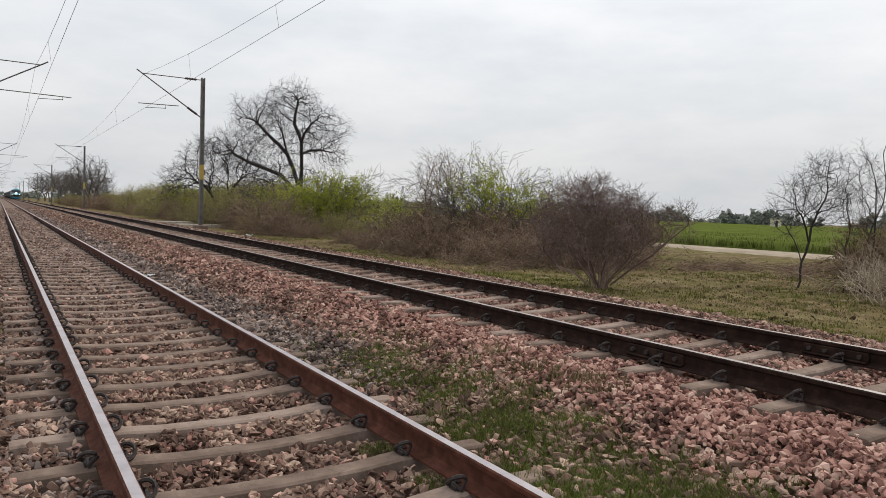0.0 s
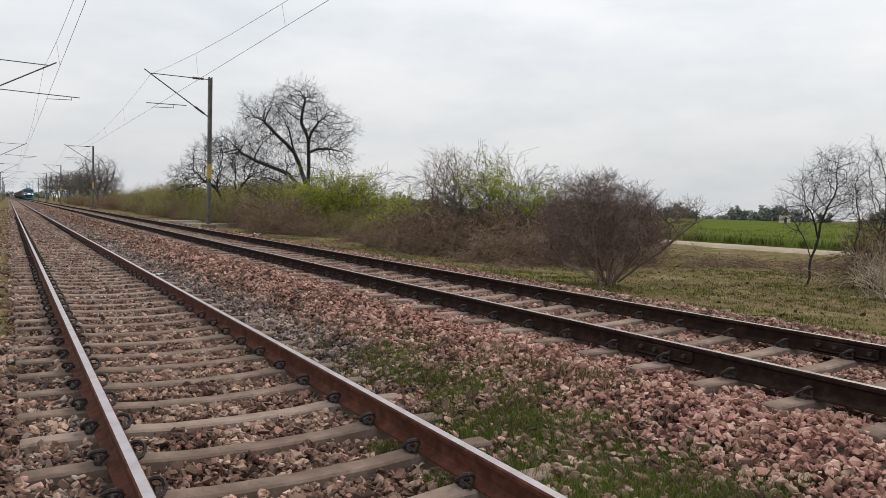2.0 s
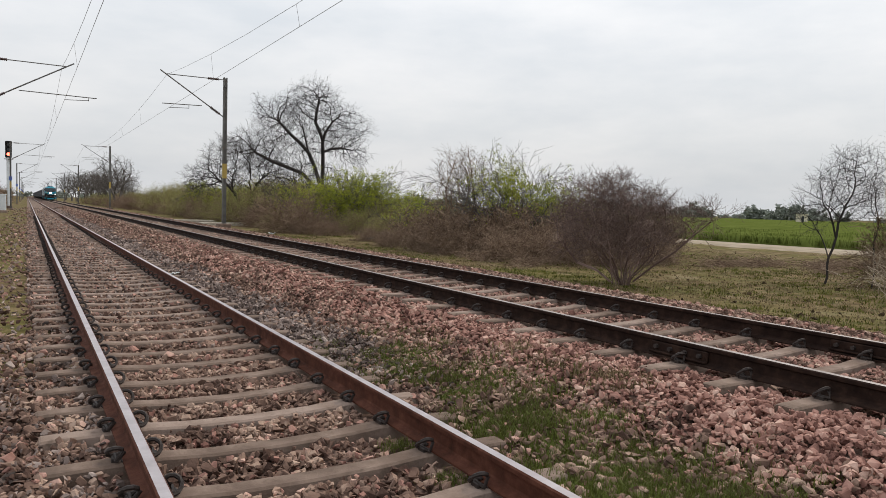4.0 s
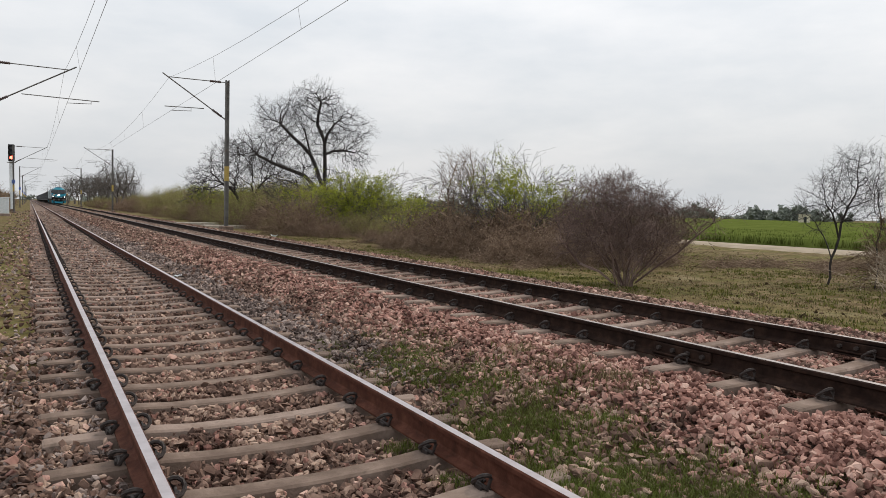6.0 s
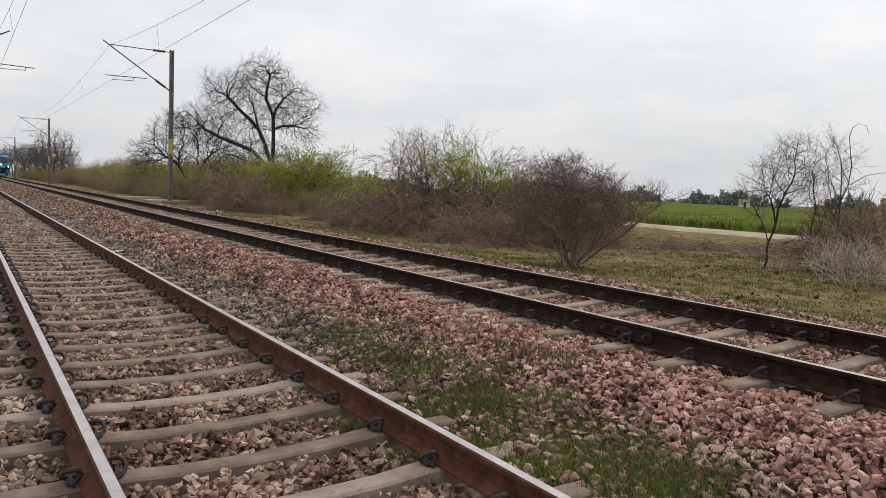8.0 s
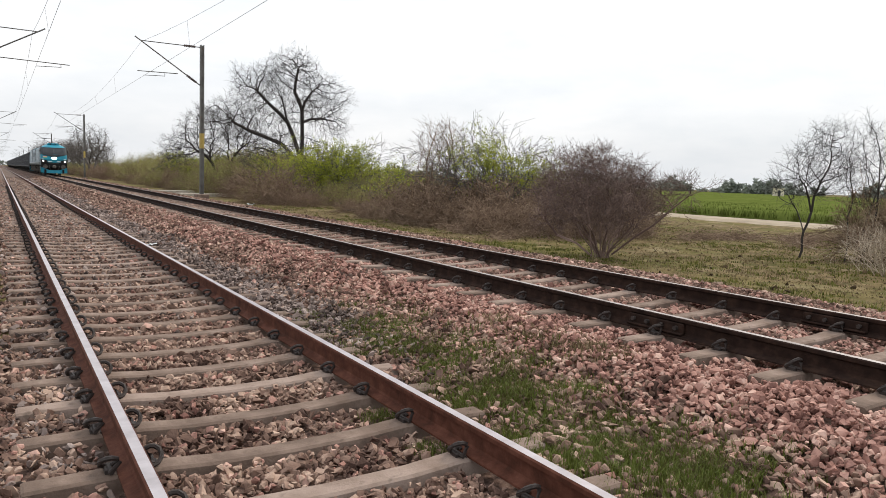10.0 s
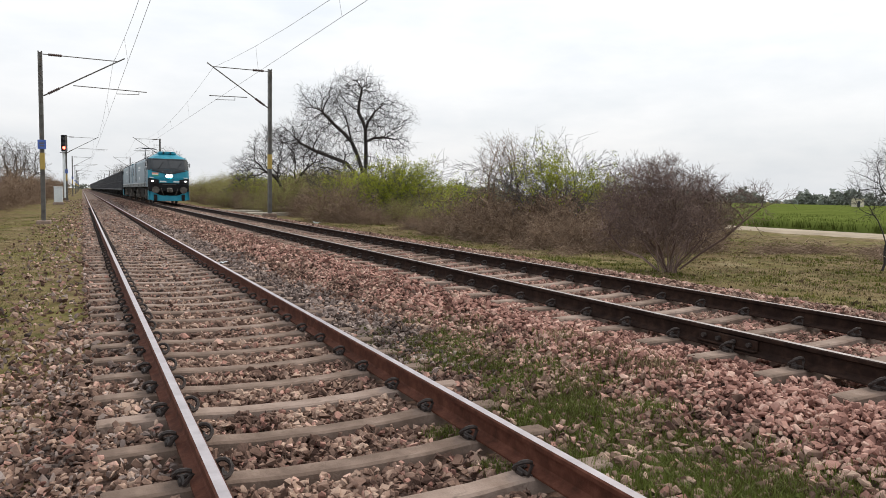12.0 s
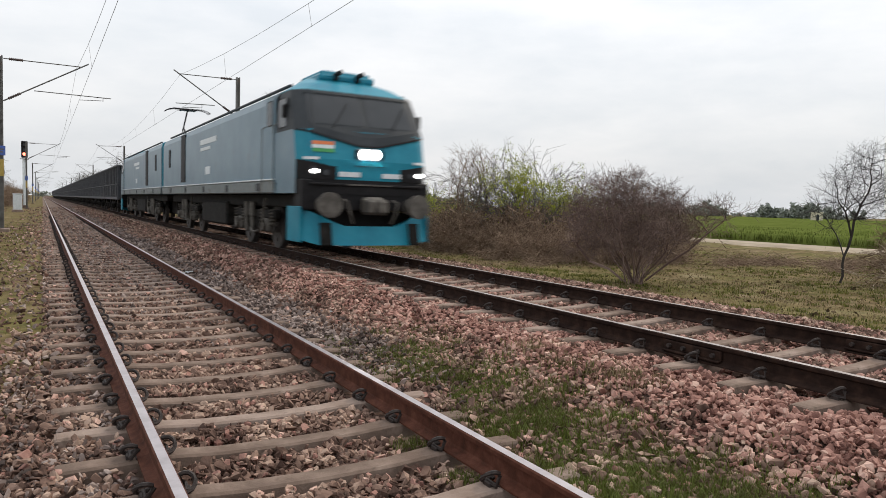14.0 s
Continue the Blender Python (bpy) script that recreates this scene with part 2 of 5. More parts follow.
def scatter_stones(name, rng, places, sizes, material, label):
    shapes = stone_shapes(rng, 14)
    vs, fs, off = [], [], 0
    which = rng.integers(0, len(shapes) // 2, len(places)) + np.where(places[:, 1] > 10, len(shapes) // 2, 0)
    for k, (v, f) in enumerate(shapes):
        idx = np.nonzero(which == k)[0]
        if not len(idx):
            continue
        q = rng.normal(size=(len(idx), 4)) * np.array([1.0, 0.42, 0.42, 1.0])
        q /= np.linalg.norm(q, axis=1)[:, None]
        w, x, y, z = q.T
        R = np.array([[1 - 2 * (y * y + z * z), 2 * (x * y - z * w), 2 * (x * z + y * w)], [2 * (x * y + z * w), 1 - 2 * (x * x + z * z), 2 * (y * z - x * w)], [2 * (x * z - y * w), 2 * (y * z + x * w), 1 - 2 * (x * x + y * y)]])
        p = np.einsum("ijn,vj->nvi", R, v) * sizes[idx][:, None, None] + places[idx][:, None, :]
        vs.append(p.reshape(-1, 3))
        fs.append((f[None] + (off + np.arange(len(idx)) * len(v))[:, None, None]).reshape(-1, 3))
        off += len(idx) * len(v)
    return tagged(raw(name, np.concatenate(vs), np.concatenate(fs), material), label, "ballast", kind="stuff")


def bed_z(x):
    return np.interp(x, [p[0] for p in PROFILE], [p[1] for p in PROFILE])


rng = np.random.default_rng(5)
SLEEPER = 0.645
SLEEPER_Y0 = 3.89 - 20 * SLEEPER


def stones_in(x0, x1, y0, y1, per, rng):
    n = int((x1 - x0) * (y1 - y0) * per)
    return np.stack([rng.uniform(x0, x1, n), rng.uniform(y0, y1, n)], 1)


def make_ballast():
    grey, pink, dark = [], [], []
    for y0, y1, per, size in ((0.8, 7, 1350, 1.0), (7, 13, 850, 1.2), (13, 24, 480, 1.4), (24, 46, 210, 1.8), (46, 110, 45, 2.5)):
        p = stones_in(-2.6, 8.5, y0, y1, per, rng)
        x, y = p.T
        keep = (x > -0.56 + (y + 0.5) * -0.22 - 0.9) & (x < 0.6 + (y + 2.0) * 2.4)
        # thinner towards the edges of the bed and where grass has taken over
        edge = np.clip(np.minimum((x + 2.6) / 1.6, (8.5 - x) / 0.9), 0, 1)
        edge *= np.where(x < -0.55, np.clip((11.5 + 3 * (x + 0.5) - y) / 7, 0.10, 1), 1)
        keep &= rng.uniform(size=len(x)) < edge
        grassy = np.array([noise.noise((a * 0.9, b * 0.6, 11)) for a, b in p]) + np.exp(-((x - 2.55) / 0.42) ** 2) * (y < 6.0) * 0.75
        keep &= rng.uniform(size=len(x)) > np.clip(grassy - 0.1, 0, 0.72)
        p = p[keep]
        x, y = p.T
        z = bed_z(x) + np.where(np.abs(x - BC) < 1.1, rng.uniform(-0.005, 0.035, len(x)), rng.uniform(-0.03, 0.04, len(x)))
        # heaped between the sleepers, low at the foot of the rails
        ph = ((y - SLEEPER_Y0) / SLEEPER + 0.5) % 1.0 - 0.5
        in_a = (np.abs(x - AC) < 1.36)
        in_b = (np.abs(x - BC) < 1.36)
        ph_b = ((y - 0.3 - SLEEPER_Y0) / SLEEPER + 0.5) % 1.0 - 0.5
        under = ((np.abs(ph) < 0.185) & in_a) | ((np.abs(ph_b) < 0.185) & in_b)
        rail = np.minimum(np.minimum(abs(x), abs(x - GAUGE)), np.minimum(abs(x - BX), abs(x - BX - GAUGE))) < 0.10
        ok = ~under & ~rail
        z += np.where(in_a, np.where(x < 0, -0.004, -0.010), np.where(in_b, 0.0, 0.01))
        s = rng.gamma(9, 1 / 9, len(x)) * 0.0262 * size
        pts = np.stack([x, y, z], 1)[ok]
        s = np.clip(s[ok], 0.014 * size, 0.046 * size)
        x, y = pts[:, 0], pts[:, 1]
        red = np.clip((x - 2.75) / 0.8 + 0.35 * np.array([noise.noise((a * 0.8, b * 0.35, 4)) for a, b in pts[:, :2]]), 0, 1) * np.clip((6.9 - x) / 0.6, 0.25, 1) * np.where(np.abs(x - BC) < 0.9, 0.5, 1)
        red *= np.clip(1.1 - y / 34, 0.15, 1) * np.where(x < 2.2, 0.45, 1)
        isred = rng.uniform(size=len(x)) < np.maximum(red, 0.12)
        # a band of sooty stones lies along the near track
        sooty = np.clip((x - 1.7) / 0.2, 0, 1) * np.clip((2.95 - x + 0.3 * np.array([noise.noise((a * 1.2, b * 0.4, 8)) for a, b in pts[:, :2]])) / 0.35, 0, 1) * np.clip((y - 4.5) / 2.5, 0, 1)
        sooty = np.maximum(sooty, np.where((x > -0.2) & (x < 1.9), 0.45 * np.clip((y - 7) / 8, 0, 1), 0))
        sooty = np.maximum(sooty, np.where(x < -0.1, 0.3, 0))
        isdark = rng.uniform(size=len(x)) < sooty * 0.9
        isred &= ~isdark
        dark.append((pts[isdark], s[isdark]))
        grey.append((pts[~isred & ~isdark], s[~isred & ~isdark]))
        pink.append((pts[isred], s[isred]))
    for nm, lst, m, lab in (("ballast_grey", grey, M["stone_grey"], "loose grey crushed stone ballast between the rails"), ("ballast_dark", dark, M["stone_dark"], "dark sooty crushed stone ballast along near track"), ("ballast_red", pink, M["stone_pink"], "loose reddish pink crushed stone ballast between the tracks")):
        scatter_stones(nm, rng, np.concatenate([a for a, _ in lst]), np.concatenate([b for _, b in lst]), m, lab)


make_ballast()


# ---- tracks: rails, sleepers, spring clips ----
RAIL = [(-0.075, 0), (0.075, 0), (0.075, 0.012), (0.018, 0.03), (0.009, 0.045), (0.009, 0.125), (0.034, 0.138), (0.036, 0.163), (0.027, 0.172), (-0.027, 0.172), (-0.036, 0.163), (-0.034, 0.138), (-0.009, 0.125), (-0.009, 0.045), (-0.018, 0.03), (-0.075, 0.012)]


def rail(name, parent, x, z, side, label):
    pts = RAIL
    ysr = [-30, 0, 30, 60, 120, 300, 900]
    v = [(x + a, y, z - 0.172 + b) for y in ysr for a, b in pts]
    n = len(pts)
    f = [(j * n + i, j * n + (i + 1) % n, (j + 1) * n + (i + 1) % n, (j + 1) * n + i) for j in range(len(ysr) - 1) for i in range(n)]
    ix = [1 if i == 8 else 0 for j in range(len(ysr) - 1) for i in range(n)]
    return raw(name, v, f, [side, M["rail_top"] if z < 0.1 else M["rail_dull"]], parent, label, index=ix)


def sleeper_mesh():
    """A prestressed concrete sleeper: thick ends, sloped rail seats, thin waist."""
    st = [(-1.375, 0.0, 0.075), (-1.36, 0.006, 0.077), (-0.75, 0.014, 0.079), (-0.45, -0.010, 0.075), (0, -0.018, 0.072), (0.45, -0.010, 0.075), (0.75, 0.014, 0.079), (1.36, 0.006, 0.077), (1.375, 0.0, 0.075)]
    v, f = [], []
    for x, dz, w in st:
        v += [(x, -w - 0.03, -0.2), (x, -w - 0.004, dz - 0.014), (x, -w + 0.012, dz), (x, w - 0.012, dz), (x, w + 0.004, dz - 0.014), (x, w + 0.03, -0.2)]
    for j in range(len(st) - 1):
        for i in range(5):
            f.append((j * 6 + i, (j + 1) * 6 + i, (j + 1) * 6 + i + 1, j * 6 + i + 1))
    f += [(0, 1, 2, 3, 4, 5), tuple(range((len(st) - 1) * 6, len(st) * 6))[::-1]]
    return v, f


def clip_bm():
    """A spring clip: a bent bar looped over the rail foot, on an iron insert."""
    bm = bmesh.new()
    loop = [(0.05 + 0.047 * math.cos(k * 0.55 - 2.6), 0.028 * math.sin(k * 0.55 - 2.6) + 0.006 * k - 0.03, 0.052 + 0.037 * math.sin(k * 0.55 - 2.6)) for k in range(11)]
    tube(bm, [(0.004, -0.03, 0.02)] + loop + [(0.05, 0.07, 0.02), (0.05, -0.05, 0.02)], 0.0135, 6)
    box(bm, (0.056, 0.0, 0.008), (0.036, 0.07, 0.03), 0.004)
    box(bm, (0.005, 0.0, 0.004), (0.03, 0.11, 0.012))
    return bm


def track(name, x0, z0, side, label):
    t = tagged(empty(name, pose(0, 0, 0)), label, "railway track", kind="structure")
    rail("rail", t, x0, z0, side, "")
    rail("rail", t, x0 + GAUGE, z0, side, "")
    top = z0 - 0.186
    v, f = sleeper_mesh()
    first = raw("sleeper", v, f, M["concrete"], t)
    seed = random.Random(int(x0 * 10))
    ks = [k for k in range(-20, 1400)]
    near, far = [], []
    for k in ks:
        y = SLEEPER_Y0 + k * SLEEPER + (0.3 if x0 > 1 else 0.0)
        m = pose(x0 + GAUGE / 2 + seed.uniform(-0.012, 0.012), y + seed.uniform(-0.012, 0.012), top + seed.uniform(-0.004, 0.004), 0, 0, seed.uniform(-0.4, 0.4))
        if -4 < y < 90:
            near.append(m)
        elif y < 420:
            far.append(m)
    first.matrix_basis = near[0]
    for m in near[1:]:
        shared("sleeper", first, t, m)
    va, fa, off = [], [], 0
    v4 = np.array([(*p, 1) for p in v])
    for m in far:
        va.append((v4 @ np.array(m).T)[:, :3])
        fa += [tuple(i + off for i in g) for g in f]
        off += len(v)
    tagged(raw("far_sleepers", np.concatenate(va), fa, M["concrete"], t), kind="stuff")
    c0 = None
    cb = clip_bm()
    cb.verts.ensure_lookup_table()
    cv = np.array([(*w.co, 1) for w in cb.verts])
    cb.verts.index_update()
    cf = [tuple(w.index for w in g.verts) for g in cb.faces]
    va, fa, off = [], [], 0
    for m in near:
        y = m.translation.y
        if y < 0.5 or y > 60:
            continue
        for dx, turn in ((-GAUGE / 2, 180), (-GAUGE / 2, 0), (GAUGE / 2, 180), (GAUGE / 2, 0)):
            s = -1 if turn == 180 else 1
            mm = m @ pose(dx + s * 0.055, 0, 0.012, 0, 0, turn + seed.uniform(-6, 6))
            if y < 16:
                if c0 is None:
                    c0 = part("clip", cb, M["clip"], t)
                    c0.matrix_basis = mm
                else:
                    shared("clip", c0, t, mm)
            else:
                va.append((cv @ np.array(mm).T)[:, :3])
                fa += [tuple(i + off for i in g) for g in cf]
                off += len(cv)
    tagged(raw("far_clips", np.concatenate(va), fa, M["clip"], t), kind="stuff")
    return t


track_1 = track("track_1", 0.0, 0.0, M["rust"], "near railway track with rusty brown rails on concrete sleepers")
track_2 = track("track_2", BX, BZ, M["rust_dark"], "far railway track with dark rails on concrete sleepers in raised ballast")


def fishplates(x, y, z, s):
    """The bolted joint bar on one side of a rail."""
    bm = bmesh.new()
    box(bm, (x + s * 0.028, y, z - 0.088), (0.03, 0.62, 0.085), 0.008)
    box(bm, (x + s * 0.05, y, z - 0.135), (0.05, 0.62, 0.02), 0.006)
    ob = part("joint_bar", bm, M["rust_dark"], track_2, "bolted dark steel joint bar")
    for i in range(4):
        b2 = bmesh.new()
        cyl(b2, (x + s * 0.035, y - 0.24 + i * 0.16, z - 0.088), (x + s * 0.075, y - 0.24 + i * 0.16, z - 0.088), 0.021, 6)
        part("bolt", b2, M["clip"], ob)


fishplates(BX, 4.25, BZ, -1)
fishplates(BX + GAUGE, 3.6, BZ, -1)


# ---- overhead line ----
MAST_YS = [-21.0, 37.1, 95.0, 156.0, 216.0, 276.0, 336.0, 396.0, 456.0]


def mast(x, base, top, s, wire_x, wire_z, label):
    """A steel channel mast with its cantilever; s: +1 reaches towards +x."""
    t = tagged(empty("overhead_line_mast", pose(x, 37.1, base)), label, "mast", "masts along the line")
    h = top - base
    for dx in (-0.085, 0.085):
        bm = bmesh.new()
        box(bm, (dx, 0, h / 2), (0.012, 0.20, h), 0.002)
        box(bm, (dx * 0.72, -0.094, h / 2), (0.05, 0.012, h))
        box(bm, (dx * 0.72, 0.094, h / 2), (0.05, 0.012, h))
        part("channel", bm, M["steel"], t)
    bm = bmesh.new()
    box(bm, (0, 0, h / 2), (0.158, 0.14, h - 0.1))
    part("web", bm, M["steel"], t)
    n = int(h / 0.55)
    for i in range(n):
        bm = bmesh.new()
        z = 0.4 + i * 0.55
        for yy in (-0.102, 0.102):
            cyl(bm, (-0.085, yy, z), (0.085, yy, z + (0.3 if i % 2 else 0.05)), 0.012, 4)
        box(bm, (0, 0, z + 0.05), (0.16, 0.2, 0.03))
        part("lacing_bar", bm, M["steel"], t)
    bm = bmesh.new()
    box(bm, (0, 0, -0.15), (0.6, 0.7, 0.4), 0.03)
    part("foundation", bm, M["concrete"], t, "weathered concrete foundation block")
    bm = bmesh.new()
    box(bm, (0, 0, 2.75), (0.2, 0.225, 0.75), 0.004)
    part("painted_band", bm, M["yellow"], t, "yellow painted band")
    up, low = h - 0.12, h - 1.98
    tip = Vector((s * (abs(wire_x - x) + 0.15), 0, h - 0.12))
    reg = wire_z - base + 0.2

    def bar(name, a, b, r, ins=False):
        bm = bmesh.new()
        cyl(bm, a, b, r, 8)
        o = part(name, bm, M["steel"], t, smooth=False)
        if ins:
            a, b = Vector(a), Vector(b)
            d = (b - a).normalized()
            bm = bmesh.new()
            c = a + d * 0.22
            turn = d.to_track_quat("Z", "Y")
            rings = []
            for i in range(15):
                rr = 0.04 if i % 2 == 0 else 0.07
                rings.append([bm.verts.new(c + d * (0.55 * i / 14) + turn @ Vector((rr * math.cos(0.628 * k), rr * math.sin(0.628 * k), 0))) for k in range(10)])
            for p0, p1 in zip(rings, rings[1:]):
                for k in range(10):
                    bm.faces.new((p0[k], p0[(k + 1) % 10], p1[(k + 1) % 10], p1[k]))
            bm.faces.new(rings[0])
            bm.faces.new(rings[-1])
            part("insulator", bm, M["insulator"], o, "ribbed brown insulator")
        return o

    bar("stay_tube", (s * 0.1, 0, up), tip + Vector((0, 0, -0.02)), 0.022, True)
    bar("bracket_tube", (s * 0.1, 0, low), tip + Vector((s * 0.25, 0, 0.15)), 0.03, True)
    mid = Vector((s * 0.1, 0, low)).lerp(tip, 0.38)
    bar("register_arm", (mid.x, 0, reg + 0.05), (s * (abs(wire_x - x) + (1.35 if s > 0 else 0.3)), 0, reg), 0.02)
    bar("steady_arm", (s * (abs(wire_x - x)), 0, reg - 0.18), (s * (abs(wire_x - x) + (1.0 if s > 0 else -0.95)), 0, reg - 0.13), 0.014)
    bar("drop_bracket", (s * (abs(wire_x - x) + (1.0 if s > 0 else -0.95)), 0, reg - 0.16), (s * (abs(wire_x - x) + (1.0 if s > 0 else -0.95)), 0, reg + 0.02), 0.012)
    return t


AWX, AWZ, ATOP = 0.95, 5.83, 7.28
BWX, BWZ, BTOP = 5.48, 5.92, 7.52
mast_a = mast(-2.14, -0.18, 7.5, 1, AWX, AWZ, "grey steel mast with cantilever beside the near track")
mast_b = mast(8.2, 0.20, 7.7, -1, BWX, BWZ, "grey steel mast with cantilever beside the far track")
bm = bmesh.new()
box(bm, (0, -0.13, 3.5), (0.34, 0.03, 0.42), 0.008)
plate = part("number_plate", bm, M["blue_plate"], mast_a, "small blue plate with pale bars")
bm = bmesh.new()
box(bm, (0, -0.147, 3.56), (0.2, 0.006, 0.06))
box(bm, (0, -0.147, 3.44), (0.16, 0.006, 0.06))
part("plate_bar", bm, M["steel"], plate)
for y in MAST_YS:
    if y != 37.1:
        copy_thing(mast_b, pose(8.2, y, 0.20))
        copy_thing(mast_a, pose(-2.14, y, -0.18))


def wires(wx, wz, top, label):
    t = tagged(empty("overhead_wires", pose(0, 0, 0)), label, "overhead wire", "overhead wires")
    cw, mw = bmesh.new(), bmesh.new()
    tube(cw, [(wx, y, wz) for y in MAST_YS], 0.0062, 5)
    pts = []
    for a, b in zip(MAST_YS, MAST_YS[1:]):
        for i in range(12):
            u = i / 12
            pts.append((wx - 0.1, a + (b - a) * u, top - 1.18 * 4 * u * (1 - u)))
    tube(mw, pts, 0.0058, 5)
    part("contact_wire", cw, M["wire"], t)
    part("carrier_wire", mw, M["wire"], t)
    for a, b in zip(MAST_YS[:4], MAST_YS[1:]):
        for i in range(1, 6):
            u = i / 6
            y = a + (b - a) * u
            bm = bmesh.new()
            cyl(bm, (wx, y, wz), (wx - 0.1, y, top - 1.18 * 4 * u * (1 - u)), 0.004, 4)
            part("dropper", bm, M["wire"], t)


wires(AWX, AWZ, ATOP, "thin overhead contact and carrier wires above near track")
wires(BWX, BWZ, BTOP, "thin overhead contact and carrier wires above far track")


# ---- train ----
M["teal"] = mat("teal_paint", [(0.007, 0.155, 0.235), (0.01, 0.2, 0.285), (0.018, 0.228, 0.315)], 2, 6, 0.4, spec=0.25, spots=(3, 0.68, (0.04, 0.16, 0.225)))
M["grey_blue"] = mat("loco_side_paint", [(0.066, 0.132, 0.178), (0.09, 0.165, 0.215), (0.12, 0.2, 0.245)], 1.2, 8, 0.34, spec=0.42, spots=(2.5, 0.64, (0.10, 0.14, 0.155)))
M["cab_grey"] = mat("cab_grey_paint", [(0.026, 0.031, 0.036), (0.042, 0.048, 0.054)], 2, 6, 0.55, spec=0.2)
M["sill_grey"] = mat("sill_grey_paint", [(0.12, 0.14, 0.14), (0.19, 0.21, 0.21)], 3, 8, 0.6, spots=(3, 0.56, (0.07, 0.064, 0.058)))
M["dirty"] = mat("bogie_grime", [(0.004, 0.004, 0.004), (0.011, 0.010, 0.009), (0.028, 0.025, 0.022)], 4, 8, 0.8, bump=0.2, spec=0.2)
M["dust_grey"] = mat("bogie_dusty_casting", [(0.045, 0.04, 0.035), (0.085, 0.078, 0.068), (0.15, 0.138, 0.122)], 4, 8, 0.8, bump=0.2)
M["screen"] = mat("cab_glass", [(0.022, 0.026, 0.03), (0.038, 0.042, 0.047)], 1, 2, 0.1, spec=0.4)
M["white"] = mat("white_paint", [(0.55, 0.6, 0.62), (0.7, 0.73, 0.74)], 6, 4, 0.5)
M["saffron"] = mat("saffron_paint", [(0.62, 0.16, 0.05), (0.7, 0.2, 0.07)], 6, 4, 0.5)
M["leaf_green"] = mat("flag_green", [(0.04, 0.26, 0.08), (0.06, 0.32, 0.10)], 6, 4, 0.5)
M["lamp"] = mat("lamp_lit", [(1.0, 0.98, 0.94), (1.0, 0.98, 0.95)], 1, 1, 0.3, emit=60.0)
M["marker"] = mat("marker_lit", [(1.0, 0.98, 0.95), (1.0, 0.99, 0.97)], 1, 1, 0.3, emit=10.0)
M["red_lamp"] = mat("signal_red_lit", [(1.0, 0.10, 0.06), (1.0, 0.14, 0.09)], 1, 1, 0.3, emit=7.0)
M["wagon"] = mat("wagon_dark_paint", [(0.016, 0.018, 0.022), (0.030, 0.033, 0.040), (0.05, 0.052, 0.058)], 1.6, 8, 0.65, vary=0.25, spots=(2, 0.6, (0.06, 0.048, 0.042)))
M["wagon_rib"] = mat("wagon_rib_paint", [(0.05, 0.053, 0.06), (0.085, 0.087, 0.095)], 2, 8, 0.65)
M["steel_tyre"] = mat("wheel_steel", [(0.035, 0.031, 0.029), (0.075, 0.07, 0.066)], 4, 5, 0.55, metal=0.4)

HW = 1.46
NOSE = [(0.26, -0.10), (0.6, -0.16), (0.95, -0.1), (1.3, 0.0), (1.6, 0.0), (2.0, 0.0), (2.6, 0.14), (3.0, 0.36), (3.45, 0.62), (3.66, 0.95), (3.86, 1.5)]
WIDE = [(0.26, 1.42), (1.3, 1.46), (2.7, 1.46), (3.2, 1.42), (3.45, 1.38), (3.66, 1.08), (3.86, 0.76)]


def half(z):
    return float(np.interp(z, [p[0] for p in WIDE], [p[1] for p in WIDE]))


def nose(x, z):
    w = half(z)
    c = max(0.0, abs(x) - (w - 0.32)) / 0.32
    return float(np.interp(z, [p[0] for p in NOSE], [p[1] for p in NOSE])) + 0.30 * c * c + 0.05 * (x / w) ** 2


def face_panel(name, xs, lo, hi, off, material, parent, label="", rows=6):
    """A thin panel on the cab front between the lines lo(x) and hi(x)."""
    bm = bmesh.new()
    g = []
    for x in xs:
        a, b = lo(x), hi(x)
        col = []
        for j in range(rows + 1):
            z = a + (b - a) * j / rows
            xx = x / HW * half(z)
            col.append((bm.verts.new((xx, nose(xx, z) - off, z)), bm.verts.new((xx, nose(xx, z) + 0.01, z))))
        g.append(col)
    n = len(g)
    for i in range(n - 1):
        for j in range(rows):
            for k in (0, 1):
                bm.faces.new((g[i][j][k], g[i + 1][j][k], g[i + 1][j + 1][k], g[i][j + 1][k]))
        for j in (0, rows):
            bm.faces.new((g[i][j][0], g[i + 1][j][0], g[i + 1][j][1], g[i][j][1]))
    for i in (0, n - 1):
        for j in range(rows):
            bm.faces.new((g[i][j][0], g[i][j + 1][0], g[i][j + 1][1], g[i][j][1]))
    return part(name, bm, material, parent, label)


def lin(a, b, n):
    return [a + (b - a) * i / n for i in range(n + 1)]


def wheelset(parent, y, r):
    bm = bmesh.new()
    cyl(bm, (-0.85, 0, 0), (0.85, 0, 0), 0.09, 10)
    for s in (-1, 1):
        cyl(bm, (s * 0.80, 0, 0), (s * 0.93, 0, 0), r, 28)
        cyl(bm, (s * 0.79, 0, 0), (s * 0.81, 0, 0), r + 0.028, 28)
        cyl(bm, (s * 0.93, 0, 0), (s * 0.96, 0, 0), r * 0.32, 14)
        for k in range(6):
            a = k * math.pi / 3
            box(bm, (s * 0.935, math.cos(a) * r * 0.62, math.sin(a) * r * 0.62), (0.03, 0.1, 0.1), 0.01)
    o = part("wheelset", bm, M["steel_tyre"], parent, "dull steel wheelset")
    o.matrix_basis = pose(0, y, r)
    return o


